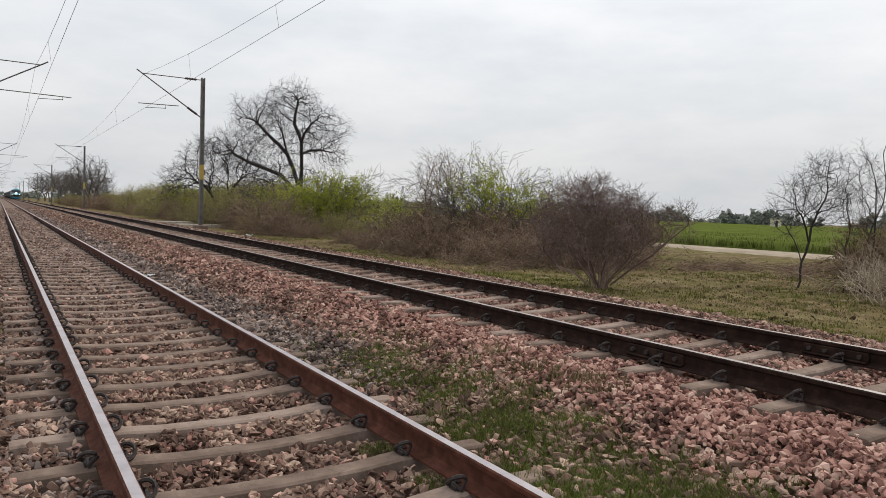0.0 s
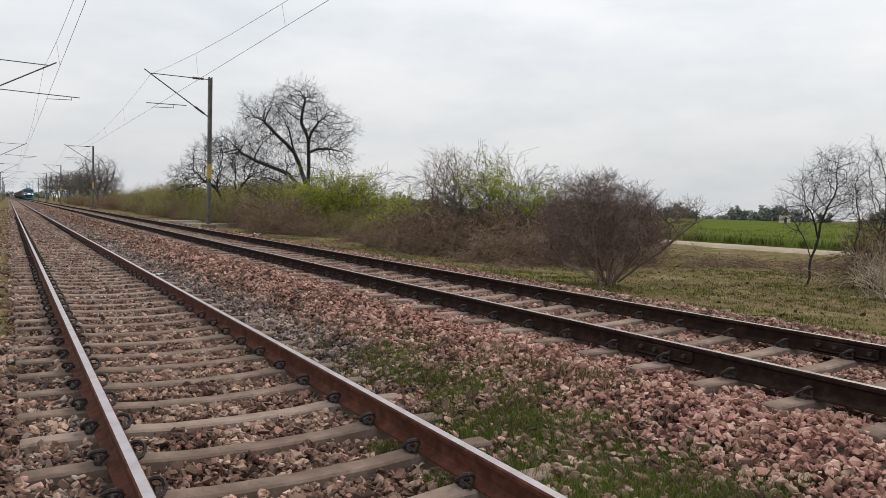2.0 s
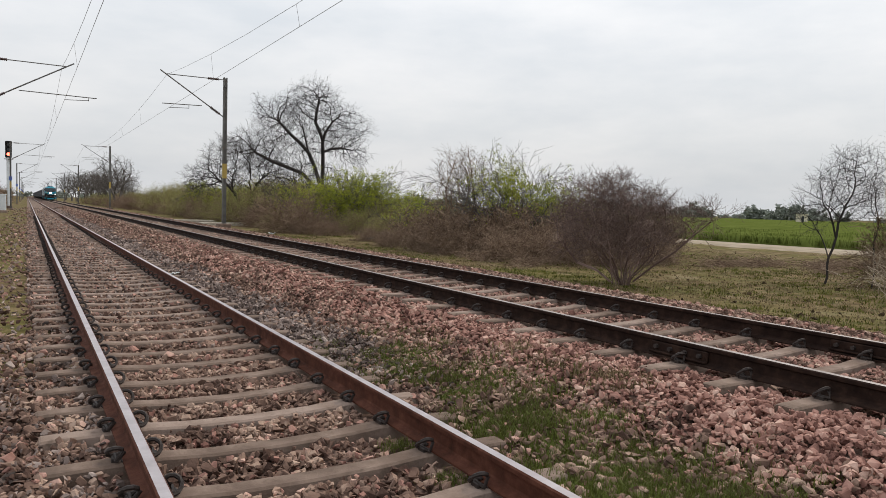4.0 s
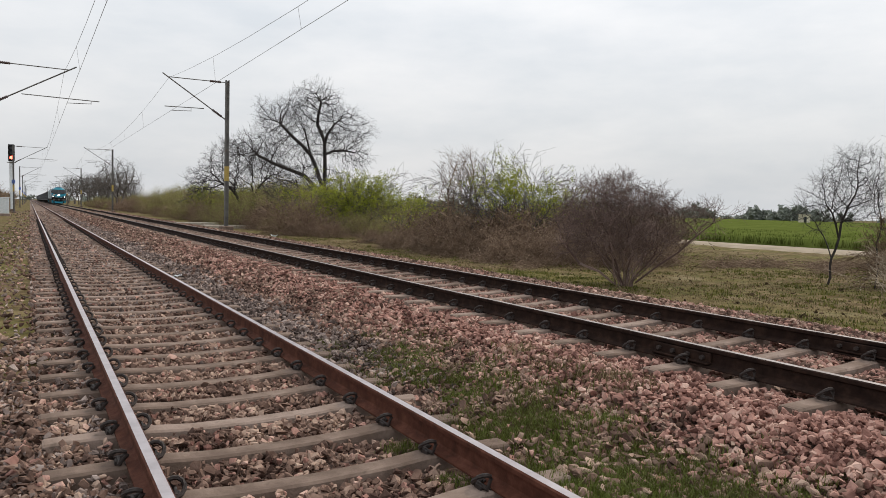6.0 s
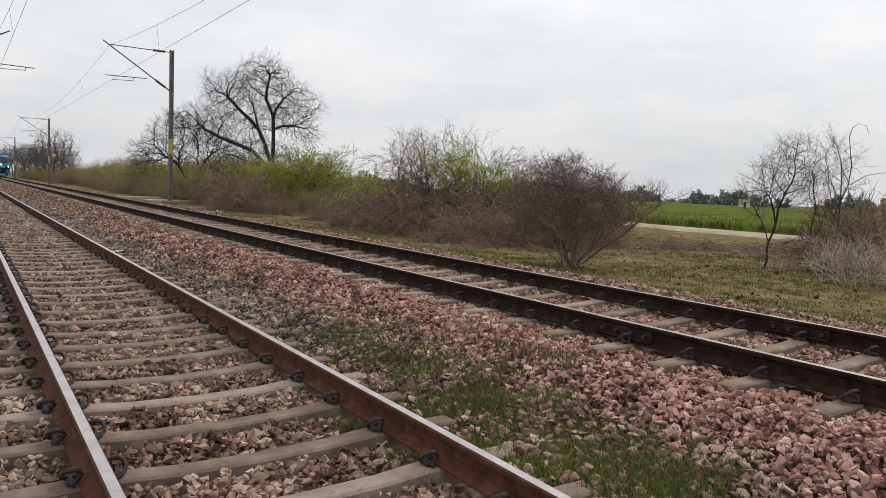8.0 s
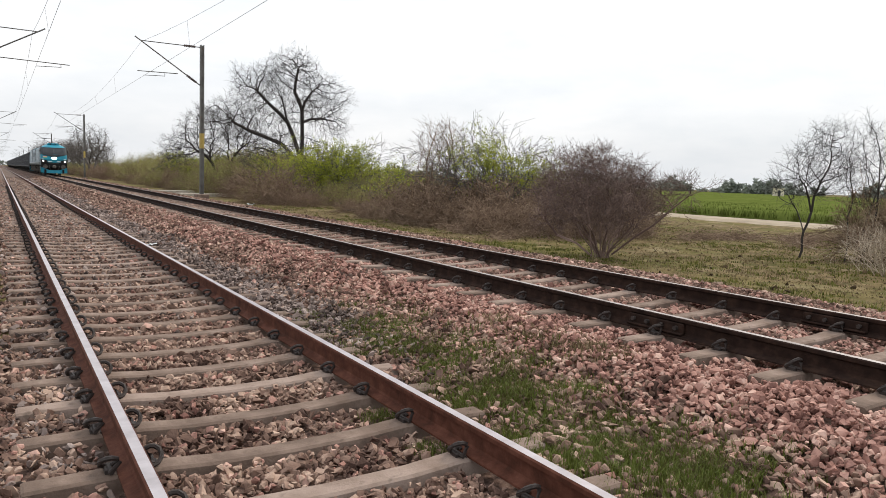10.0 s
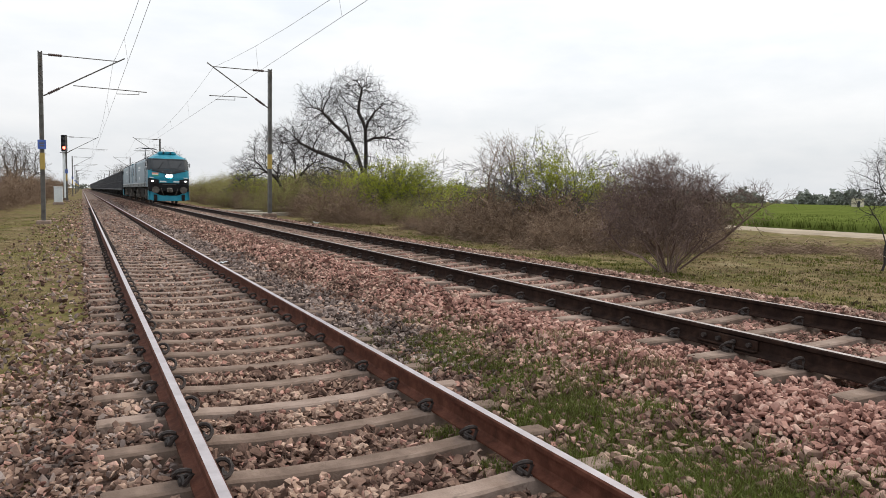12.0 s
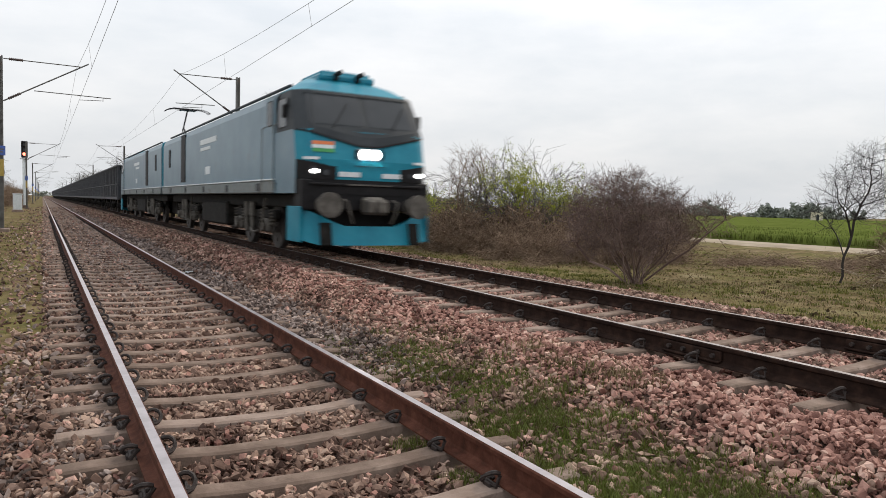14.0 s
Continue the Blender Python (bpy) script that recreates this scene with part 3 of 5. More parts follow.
def bogie(parent, yc, wheelbase, r, loco):
    bm = bmesh.new()
    for s in (-1, 1):
        x = s * 1.12
        if loco:
            box(bm, (x, yc, 0.82), (0.16, wheelbase + 1.3, 0.2), 0.03)
            box(bm, (x, yc, 0.6), (0.14, 1.0, 0.3), 0.03)
        else:
            box(bm, (x, yc, 0.62), (0.16, wheelbase + 0.5, 0.16), 0.03)
            box(bm, (x, yc, 0.45), (0.18, 0.6, 0.32), 0.04)
    box(bm, (0, yc, 0.7), (2.0, 0.6, 0.25), 0.03)
    o = part("bogie_frame", bm, M["dirty"], parent, "grimy dark bogie frame")
    for s in (-1, 1):
        for yy in (yc - wheelbase / 2, yc + wheelbase / 2):
            b2 = bmesh.new()
            box(b2, (s * 1.16, yy, r), (0.2, 0.36, 0.34), 0.05)
            cyl(b2, (s * 1.2, yy, r), (s * 1.33, yy, r), 0.14, 12)
            part("axle_box", b2, M["dust_grey"] if loco else M["dirty"], o)
            if loco:
                for dy in (-0.42, 0.42):
                    b3 = bmesh.new()
                    pts = []
                    for k in range(37):
                        a = k * 0.9
                        pts.append((s * 1.16 + 0.085 * math.cos(a), yy + dy + 0.085 * math.sin(a), 0.55 + k * 0.0115))
                    tube(b3, pts, 0.02, 5)
                    part("coil_spring", b3, M["dust_grey"], o)
        if loco:
            for dy, hh in ((-0.25, 0.75), (0.3, 0.7)):
                b3 = bmesh.new()
                cyl(b3, (s * 1.26, yc + dy, 0.35), (s * 1.26, yc + dy + 0.08, 0.35 + hh), 0.06, 10)
                cyl(b3, (s * 1.26, yc + dy, 0.75), (s * 1.26, yc + dy + 0.03, 1.1), 0.085, 10)
                part("damper", b3, M["dust_grey"], o)
            b3 = bmesh.new()
            tube(b3, [(s * 1.3, yc - 1.5, 1.2), (s * 1.34, yc - 1.42, 0.7), (s * 1.34, yc - 1.1, 0.42), (s * 1.34, yc - 0.6, 0.36), (s * 1.33, yc - 0.3, 0.45)], 0.028, 6)
            part("hose", b3, M["dust_grey"], o)
    return o


def loco_section(name, length, label, panto):
    """One half of a twin-section electric locomotive: cab at y = 0, it runs towards -y; rail level is z = 0."""
    t = tagged(empty(name, pose(0, 0, 0)), label, "locomotive", "train")
    L = length
    # main side walls and roof: one extruded section
    sec = [(-1.46, 1.3), (-1.46, 3.28), (-1.40, 3.46), (-1.22, 3.56), (1.22, 3.56), (1.40, 3.46), (1.46, 3.28), (1.46, 1.3)]
    bm = bmesh.new()
    rings = [[bm.verts.new((x, y, z)) for x, z in sec] for y in (1.75, L - 0.25)]
    for i in range(len(sec)):
        k = (i + 1) % len(sec)
        bm.faces.new((rings[0][i], rings[0][k], rings[1][k], rings[1][i]))
    bm.faces.new(rings[1])
    part("body", bm, M["grey_blue"], t, "grey-blue painted body sides")
    bm = bmesh.new()
    box(bm, (0, L - 0.2, 2.4), (2.86, 0.1, 2.16), 0.02)
    part("end_wall", bm, M["teal"], t, "teal blue inner end wall")
    # cab shell
    bm = bmesh.new()
    zs = [1.3, 1.45, 1.6, 1.8, 2.0, 2.2, 2.4, 2.6, 2.8, 3.0, 3.2, 3.45, 3.55, 3.66, 3.76, 3.86]
    us = [-1, -0.95, -0.9, -0.85, -0.8, -0.7, -0.4, 0, 0.4, 0.7, 0.8, 0.85, 0.9, 0.95, 1]
    g = [[bm.verts.new((u * half(z), nose(u * half(z), z), z)) for u in us] for z in zs]
    back = [[bm.verts.new((s * half(z), max(1.8, nose(half(z), z) + 0.3), z)) for s in (-1, 1)] for z in zs]
    for j in range(len(zs) - 1):
        mi = 1 if 2.55 < zs[j] < 3.45 else 3 if zs[j] < 1.58 else 0
        for i in range(len(us) - 1):
            bm.faces.new((g[j][i], g[j][i + 1], g[j + 1][i + 1], g[j + 1][i])).material_index = mi
        side = 2 if zs[j] < 2.55 else 1 if zs[j] < 3.44 else 0
        bm.faces.new((g[j][0], g[j + 1][0], back[j + 1][0], back[j][0])).material_index = side
        bm.faces.new((g[j][-1], g[j + 1][-1], back[j + 1][1], back[j][1])).material_index = side
    bm.faces.new((g[-1][0], g[-1][-1], back[-1][1], back[-1][0]))
    cab = part("cab", bm, [M["teal"], M["cab_grey"], M["grey_blue"], M["black"]], t, "teal cab with dark grey windscreen surround")
    xs = lin(-1.46, 1.46, 20)
    vee = lambda x: 2.30 + 0.30 * max(0.0, abs(x) - 0.22) / 1.24
    face_panel("windscreen_surround", xs, vee, lambda x: 3.44, 0.012, M["cab_grey"], cab, "dark grey pointed surround")
    for a, b in ((-1.24, -0.06), (0.06, 1.24)):
        w = face_panel("windscreen", lin(a, b, 6), lambda x: 2.72, lambda x: 3.34, 0.02, M["screen"], cab, "dark windscreen pane")
        m = (a + b) / 2
        bm = bmesh.new()
        tube(bm, [(m - 0.1, nose(m - 0.1, 2.66) - 0.05, 2.66), (m + 0.12, nose(m, 2.95) - 0.045, 2.95), (m + 0.3, nose(m + 0.2, 3.2) - 0.04, 3.2)], 0.011, 5)
        part("wiper", bm, M["black"], w)
    face_panel("vee_edge", xs, lambda x: vee(x) - 0.022, lambda x: vee(x) + 0.012, 0.03, M["black"], cab, rows=1)
    face_panel("sun_visor", lin(-1.3, 1.3, 12), lambda x: 3.37, lambda x: 3.43, 0.04, M["cab_grey"], cab, rows=2)
    for s in (-1, 1):
        hx = lin(s * 1.455, s * 0.72, 8)
        c = face_panel("lamp_housing", hx, lambda x: 1.6, lambda x: 1.86 + 0.12 * max(0.0, (abs(x) - 0.8)) / 0.65, 0.02, M["black"], cab, "black lamp cluster")
        bm = bmesh.new()
        yy = nose(1.18, 1.75) - 0.035
        cyl(bm, (s * 1.17, yy + 0.02, 1.75), (s * 1.17, yy - 0.005, 1.75), 0.06, 14)
        bmesh.ops.scale(bm, vec=(1.4, 1, 0.75), space=Matrix.Translation((-s * 1.17, 0, -1.75)), verts=bm.verts)
        part("marker_lamp", bm, M["marker"], c, "lit white marker lamp")
        bm = bmesh.new()
        cyl(bm, (s * 0.95, yy - 0.02, 1.73), (s * 0.95, yy - 0.04, 1.73), 0.06, 14)
        part("marker_lamp", bm, M["screen"], c, "unlit marker lamp")
        face_panel("lettering_bar", lin(s * 0.3 if s > 0 else -0.66, s * 0.3 + 0.42 if s > 0 else -0.2, 4), lambda x: 1.66, lambda x: 1.76, 0.018, M["white"], cab, "pale lettering reduced to a bar", rows=1)
        face_panel("lettering_bar", lin(s * 1.2 - 0.16, s * 1.2 + 0.12, 3), lambda x: 1.98, lambda x: 2.035, 0.018, M["white"], cab, "", rows=1)
    bm = bmesh.new()
    box(bm, (0, nose(0, 2.13) - 0.02, 2.13), (0.62, 0.06, 0.24), 0.05)
    hl = part("headlight", bm, M["cab_grey"], cab, "twin headlight housing")
    for s in (-1, 1):
        bm = bmesh.new()
        cyl(bm, (s * 0.12, nose(0, 2.13) - 0.045, 2.13), (s * 0.12, nose(0, 2.13) - 0.07, 2.13), 0.10, 18)
        part("headlight_lens", bm, M["lamp"], hl, "lit white headlight lens")
    for k, m in ((0, M["leaf_green"]), (1, M["white"]), (2, M["saffron"])):
        face_panel("flag_stripe", lin(-1.2, -0.75, 4), lambda x: 2.14 + k * 0.075, lambda x: 2.21 + k * 0.075, 0.016, m, cab, rows=1)
    face_panel("access_panel_line", lin(-0.32, 0.32, 3), lambda x: 1.885, lambda x: 1.897, 0.014, M["cab_grey"], cab, rows=1)
    # side of the cab: window, door, handrails, mirror
    for s in (-1, 1):
        bm = bmesh.new()
        box(bm, (s * 1.455, 1.25, 2.98), (0.03, 0.55, 0.62), 0.02)
        part("cab_side_window", bm, M["screen"], cab, "dark cab side window")
        bm = bmesh.new()
        box(bm, (s * 1.46, 2.15, 2.38), (0.03, 0.68, 2.1), 0.01)
        d = part("cab_door", bm, M["grey_blue"], t)
        bm = bmesh.new()
        box(bm, (s * 1.478, 2.15, 3.05), (0.02, 0.42, 0.55), 0.02)
        part("door_window", bm, M["screen"], d)
        for yy in (1.7, 2.6):
            bm = bmesh.new()
            tube(bm, [(s * 1.46, yy, 1.5), (s * 1.53, yy, 1.55), (s * 1.53, yy, 2.75), (s * 1.46, yy, 2.8)], 0.016, 6)
            part("handrail", bm, M["sill_grey"], t)
        bm = bmesh.new()
        box(bm, (s * 1.55, 0.85, 2.98), (0.09, 0.08, 0.28), 0.02)
        cyl(bm, (s * 1.44, 0.9, 3.1), (s * 1.58, 0.85, 3.1), 0.018, 6)
        part("mirror", bm, M["black"], t, "black rear view mirror")
        for y0, z0, z1, w in ((13.3, 1.72, 3.40, 0.85), (16.4, 2.35, 3.05, 0.4)):
            bm = bmesh.new()
            box(bm, (s * 1.462, y0, (z0 + z1) / 2), (0.03, w, z1 - z0), 0.005)
            part("dark_door", bm, M["black"], t, "narrow dark side door")
        for (y0, z0, w, h, mm) in ((9.0, 2.92, 2.4, 0.16, "white"), (9.4, 2.70, 1.5, 0.10, "white"), (9.0, 2.02, 0.7, 0.24, "white")):
            bm = bmesh.new()
            box(bm, (s * 1.464, y0, z0), (0.01, w, h), 0.003)
            part("emblem_bar", bm, M[mm], t, "faded pale emblem as a plain bar")
        bm = bmesh.new()
        box(bm, (s * 1.47, L / 2 + 0.8, 1.44), (0.07, L - 2.0, 0.28), 0.02)
        sill = part("side_sill", bm, M["sill_grey"], t, "light grey lower sill")
        bm = bmesh.new()
        box(bm, (s * 1.485, L / 2 + 0.8, 1.60), (0.07, L - 2.0, 0.035), 0.008)
        part("sill_strip", bm, M["white"], sill)
        for y0 in (3.0, 6.2, 9.4, 12.6, 15.8):
            bm = bmesh.new()
            box(bm, (s * 1.512, y0, 1.44), (0.02, 0.26, 0.18), 0.01)
            part("jacking_plate", bm, M["cab_grey"], sill)
        bm = bmesh.new()
        box(bm, (s * 1.3, L / 2, 3.575), (0.07, L - 2.4, 0.05), 0.01)
        part("roof_gutter", bm, M["cab_grey"], t)
    # roof gear
    bm = bmesh.new()
    box(bm, (0, 2.1, 3.86), (1.3, 1.6, 0.16), 0.04)
    box(bm, (0, 2.1, 3.97), (1.15, 1.4, 0.1), 0.03)
    box(bm, (0, L / 2 + 1, 3.62), (1.7, L - 6, 0.14), 0.05)
    part("roof_box", bm, M["teal"], t, "low teal roof equipment box")
    bm = bmesh.new()
    for xx in (-0.28, 0.22):
        cyl(bm, (xx, 1.0, 3.93), (xx, 1.35, 3.94), 0.055, 10, 0.03)
        box(bm, (xx, 1.3, 3.86), (0.08, 0.2, 0.12))
    part("horn", bm, M["black"], t, "black roof horns")
    if panto:
        bm = bmesh.new()
        box(bm, (0, 0, 3.78), (1.2, 1.6, 0.1), 0.02)
        for sx in (-0.5, 0.5):
            for sy in (-0.6, 0.6):
                cyl(bm, (sx, sy, 3.55), (sx, sy, 3.76), 0.08, 8)
        p = part("pantograph_base", bm, M["black"], t)
        p.matrix_basis = pose(0, panto, 0)
        for pts, r in (([(0.0, 0.6, 3.82), (0.0, -0.75, 4.5)], 0.05), ([(0.0, -0.75, 4.5), (0.0, 0.35, 5.24)], 0.035), ([(0.12, 0.3, 3.82), (0.06, -0.7, 4.42)], 0.02)):
            b2 = bmesh.new()
            tube(b2, pts, r, 6)
            part("pantograph_arm", b2, M["black"], p)
        b2 = bmesh.new()
        for dy in (-0.18, 0.18):
            tube(b2, [(-1.0, 0.35 + dy, 5.12), (-0.82, 0.35 + dy, 5.22), (-0.6, 0.35 + dy, 5.27), (0.6, 0.35 + dy, 5.27), (0.82, 0.35 + dy, 5.22), (1.0, 0.35 + dy, 5.12)], 0.022, 5)
        box(b2, (0, 0.35, 5.22), (0.7, 0.42, 0.04))
        part("pantograph_head", b2, M["black"], p)
    # nose: bumper, buffers, coupler, guard
    bm = bmesh.new()
    box(bm, (0, 0.28, 1.28), (2.84, 0.5, 0.62), 0.03)
    beam = part("buffer_beam", bm, M["black"], t, "black buffer beam")
    bm = bmesh.new()
    box(bm, (0, 0.02, 1.5), (2.5, 0.12, 0.05), 0.01)
    part("step_lip", bm, M["black"], beam)
    bm = bmesh.new()
    box(bm, (0, 0.6, 0.72), (2.7, 0.12, 0.48), 0.02)
    part("back_plate", bm, M["black"], beam)
    bm = bmesh.new()
    box(bm, (0, -0.03, 1.5), (1.0, 0.03, 0.025))
    part("warning_strip", bm, M["dust_grey"], beam)
    for s in (-1, 1):
        bm = bmesh.new()
        cyl(bm, (s * 0.98, 0.1, 1.08), (s * 0.98, -0.36, 1.08), 0.10, 14)
        cyl(bm, (s * 0.98, -0.34, 1.08), (s * 0.98, -0.42, 1.08), 0.25, 24)
        cyl(bm, (s * 0.98, -0.02, 1.08), (s * 0.98, 0.1, 1.08), 0.17, 14)
        part("buffer", bm, M["dust_grey"], beam, "round dark grey buffer")
        bm = bmesh.new()
        tube(bm, [(s * 0.55, 0.0, 1.2), (s * 0.56, -0.22, 1.15), (s * 0.5, -0.26, 0.9), (s * 0.42, -0.2, 0.72)], 0.025, 6)
        part("brake_hose", bm, M["dust_grey"], beam)
    bm = bmesh.new()
    box(bm, (0, -0.2, 1.08), (0.34, 0.5, 0.36), 0.06)
    box(bm, (0.08, -0.5, 1.06), (0.22, 0.22, 0.32), 0.06)
    box(bm, (-0.16, -0.46, 1.06), (0.10, 0.26, 0.28), 0.04)
    part("coupler", bm, M["dust_grey"], beam, "dark knuckle coupler")
    bm = bmesh.new()
    # plough-shaped guard, low in the middle of its top edge
    topz = lambda x: 0.66 + 0.34 * min(1.0, max(0.0, abs(x) - 0.6) / 0.75)
    gx = lin(-1.42, 1.42, 16)
    f0 = [[bm.verts.new((x, -0.22 + 0.32 * (abs(x) / 1.42) ** 3 + dy + 0.10 * (zz > 0.5), zz)) for zz in (0.27 + 0.10 * max(0.0, abs(x) - 1.1) / 0.32, topz(x))] for dy in (0, 0.05) for x in gx]
    n = len(gx)
    for i in range(n - 1):
        a, b, c, d = f0[i], f0[i + 1], f0[n + i], f0[n + i + 1]
        bm.faces.new((a[0], b[0], b[1], a[1]))
        bm.faces.new((c[0], c[1], d[1], d[0]))
        bm.faces.new((a[1], b[1], d[1], c[1]))
        bm.faces.new((a[0], c[0], d[0], b[0]))
    for s in (-1, 1):
        box(bm, (s * 1.42, 0.5, 0.68), (0.05, 0.85, 0.72), 0.01)
    guard = part("cattle_guard", bm, M["teal"], t, "teal blue plough-shaped cattle guard")
    # a thin dark plate on the guard below each buffer
    for s in (-1, 1):
        bm = bmesh.new()
        box(bm, (s * 0.98, -0.165, 0.5), (0.24, 0.04, 0.46), 0.01, Matrix.Rotation(radians(-12), 4, "X"))
        part("worn_patch", bm, M["dirty"], guard, "flat dark patch below the buffer")
    bm = bmesh.new()
    box(bm, (0, L / 2, 1.15), (2.3, L - 1.5, 0.3), 0.03)
    box(bm, (0, L / 2, 0.75), (2.5, 3.6, 0.7), 0.06)
    # added dark block along the middle, stands in for the shadow under the body
    box(bm, (0, L / 2, 0.74), (1.3, L - 2.4, 0.6), 0.04)
    part("underframe", bm, M["dirty"], t, "grimy underframe with equipment boxes and a block standing for shadow")
    for yc in (4.6, L - 4.4):
        bogie(t, yc, 2.6, 0.546, True)
    sets = [wheelset(t, yc + d, 0.546) for yc in (4.6, L - 4.4) for d in (-1.3, 1.3)]
    return t, sets


SECTION = 18.35
loco_1, sets_1 = loco_section("electric_locomotive", SECTION, "teal and grey-blue electric locomotive section with lit headlights", 0)
loco_2, sets_2 = loco_section("electric_locomotive", SECTION, "grey-blue trailing locomotive section with raised pantograph", SECTION - 3.0)
for ob in loco_2.children_recursive:
    if ob.type == "MESH" and ob.name.startswith(("headlight_lens", "marker_lamp")):
        ob.data.materials[0] = M["screen"]
        ob["label"] = "unlit lamp"


def wagon():
    t = tagged(empty("open_wagon", pose(0, 0, 0)), "dark grey open freight wagon with ribbed steel sides", "freight wagon", "train")
    L = 10.0
    for s in (-1, 1):
        bm = bmesh.new()
        box(bm, (s * 1.46, 0, 2.12), (0.05, L, 2.2))
        w = part("side_wall", bm, M["wagon"], t)
        for k in range(9):
            y = -L / 2 + 0.06 + k * (L - 0.12) / 8
            bm = bmesh.new()
            box(bm, (s * 1.525, y, 2.1), (0.08, 0.12, 2.16), 0.012)
            part("rib", bm, M["wagon_rib"], w)
        for z, h in ((3.22, 0.1), (2.0, 0.05), (1.05, 0.18)):
            bm = bmesh.new()
            box(bm, (s * 1.52, 0, z), (0.11, L + 0.02, h), 0.012)
            part("rail_strip", bm, M["wagon_rib"], w)
        for y in (-3.1, 0.62, 3.1):
            bm = bmesh.new()
            box(bm, (s * 1.50, y, 1.55), (0.04, 0.9, 0.75), 0.01)
            part("drop_door", bm, M["wagon"], w)
    for s in (-1, 1):
        bm = bmesh.new()
        box(bm, (0, s * L / 2, 2.12), (2.92, 0.05, 2.2))
        for k in (-0.9, 0, 0.9):
            box(bm, (k, s * (L / 2 + 0.05), 2.1), (0.12, 0.08, 2.1), 0.01)
        box(bm, (0, s * (L / 2 + 0.05), 3.2), (3.0, 0.08, 0.1), 0.01)
        part("end_wall", bm, M["wagon"], t)
    bm = bmesh.new()
    box(bm, (0, 0, 1.0), (2.8, L, 0.1))
    box(bm, (0, 0, 0.9), (0.5, L + 0.6, 0.22), 0.02)
    part("floor_frame", bm, M["dirty"], t)
    bm = bmesh.new()
    vs = [[bm.verts.new((x, y, 2.85 + 0.25 * math.cos(x) * (0.7 + 0.3 * math.sin(y * 1.3)))) for x in lin(-1.42, 1.42, 6)] for y in lin(-4.95, 4.95, 14)]
    for a, b in zip(vs, vs[1:]):
        for i in range(6):
            bm.faces.new((a[i], a[i + 1], b[i + 1], b[i]))
    part("coal_load", bm, M["black"], t, "heaped dark load")
    for yc in (-3.3, 3.3):
        o = bogie(t, yc, 2.0, 0.5, False)
    for yc in (-3.3, 3.3):
        for d in (-1, 1):
            wheelset(t, yc + d, 0.5)
    bm = bmesh.new()
    for s in (-1, 1):
        box(bm, (0, s * (L / 2 + 0.28), 0.95), (0.3, 0.36, 0.3), 0.04)
    part("coupler", bm, M["dirty"], t)
    return t


WAGON_PITCH = 10.71
wagons = [wagon()]
for i in range(33):
    wagons.append(copy_thing(wagons[0], pose(0, 0, 0)))


# ---- lineside signal and cabinet ----
def signal():
    t = tagged(empty("colour_light_signal", pose(-2.49, 104, -0.25)), "grey signal post with black head showing red", "signal")
    bm = bmesh.new()
    cyl(bm, (0, 0, 0), (0, 0, 6.3), 0.16, 12, 0.13)
    part("post", bm, M["white"], t, "weathered white post")
    bm = bmesh.new()
    box(bm, (0, 0, 7.35), (0.72, 0.3, 2.1), 0.06)
    head = part("head", bm, M["black"], t, "black signal head with hoods")
    for i, z in enumerate((7.95, 7.35, 6.75)):
        bm = bmesh.new()
        cyl(bm, (0, -0.14, z), (0, -0.18, z), 0.2, 16)
        part("lens", bm, M["red_lamp"] if i == 2 else M["screen"], head, "lit red lens" if i == 2 else "unlit lens")
        bm = bmesh.new()
        for k in range(9):
            a = radians(-20 + k * 27.5)
            box(bm, (0.24 * math.cos(a), -0.3, z + 0.24 * math.sin(a)), (0.02, 0.32, 0.12), 0, Matrix.Rotation(-a, 4, "Y"))
        part("hood", bm, M["black"], head)
    bm = bmesh.new()
    for dx in (-0.2, 0.2):
        cyl(bm, (dx, 0.42, 0), (dx, 0.3, 6.4), 0.025, 6)
    for k in range(20):
        cyl(bm, (-0.2, 0.42 - k * 0.006, 0.3 + k * 0.3), (0.2, 0.42 - k * 0.006, 0.3 + k * 0.3), 0.018, 6)
    part("ladder", bm, M["steel"], t)
    bm = bmesh.new()
    box(bm, (0, 0.1, 6.15), (1.0, 0.8, 0.06), 0.01)
    part("platform", bm, M["steel"], t)
    bm = bmesh.new()
    box(bm, (0, 0, 0.1), (0.8, 0.8, 0.45), 0.05)
    part("base", bm, M["concrete"], t)


signal()
c = tagged(empty("relay_cabinet", pose(-2.6, 78, -0.28)), "pale grey steel relay cabinet on concrete base", "cabinet")
bm = bmesh.new()
box(bm, (0, 0, 0.95), (0.75, 0.6, 1.45), 0.03)
cb = part("body", bm, M["white"], c)
bm = bmesh.new()
box(bm, (0, 0, 1.72), (0.85, 0.7, 0.08), 0.02)
part("lid", bm, M["white"], cb)
bm = bmesh.new()
box(bm, (0, -0.305, 0.95), (0.62, 0.012, 1.25), 0.004)
part("door", bm, M["white"], cb)
bm = bmesh.new()
box(bm, (0, 0, 0.1), (0.95, 0.8, 0.3), 0.03)
part("plinth", bm, M["concrete"], c)
# low concrete slabs beside the far mast
M["slab"] = mat("pale_concrete", [(0.30, 0.26, 0.21), (0.40, 0.355, 0.29), (0.48, 0.43, 0.36)], 3, 8, 0.95, bump=0.3, fine=40, spots=(5, 0.6, (0.2, 0.165, 0.125)))
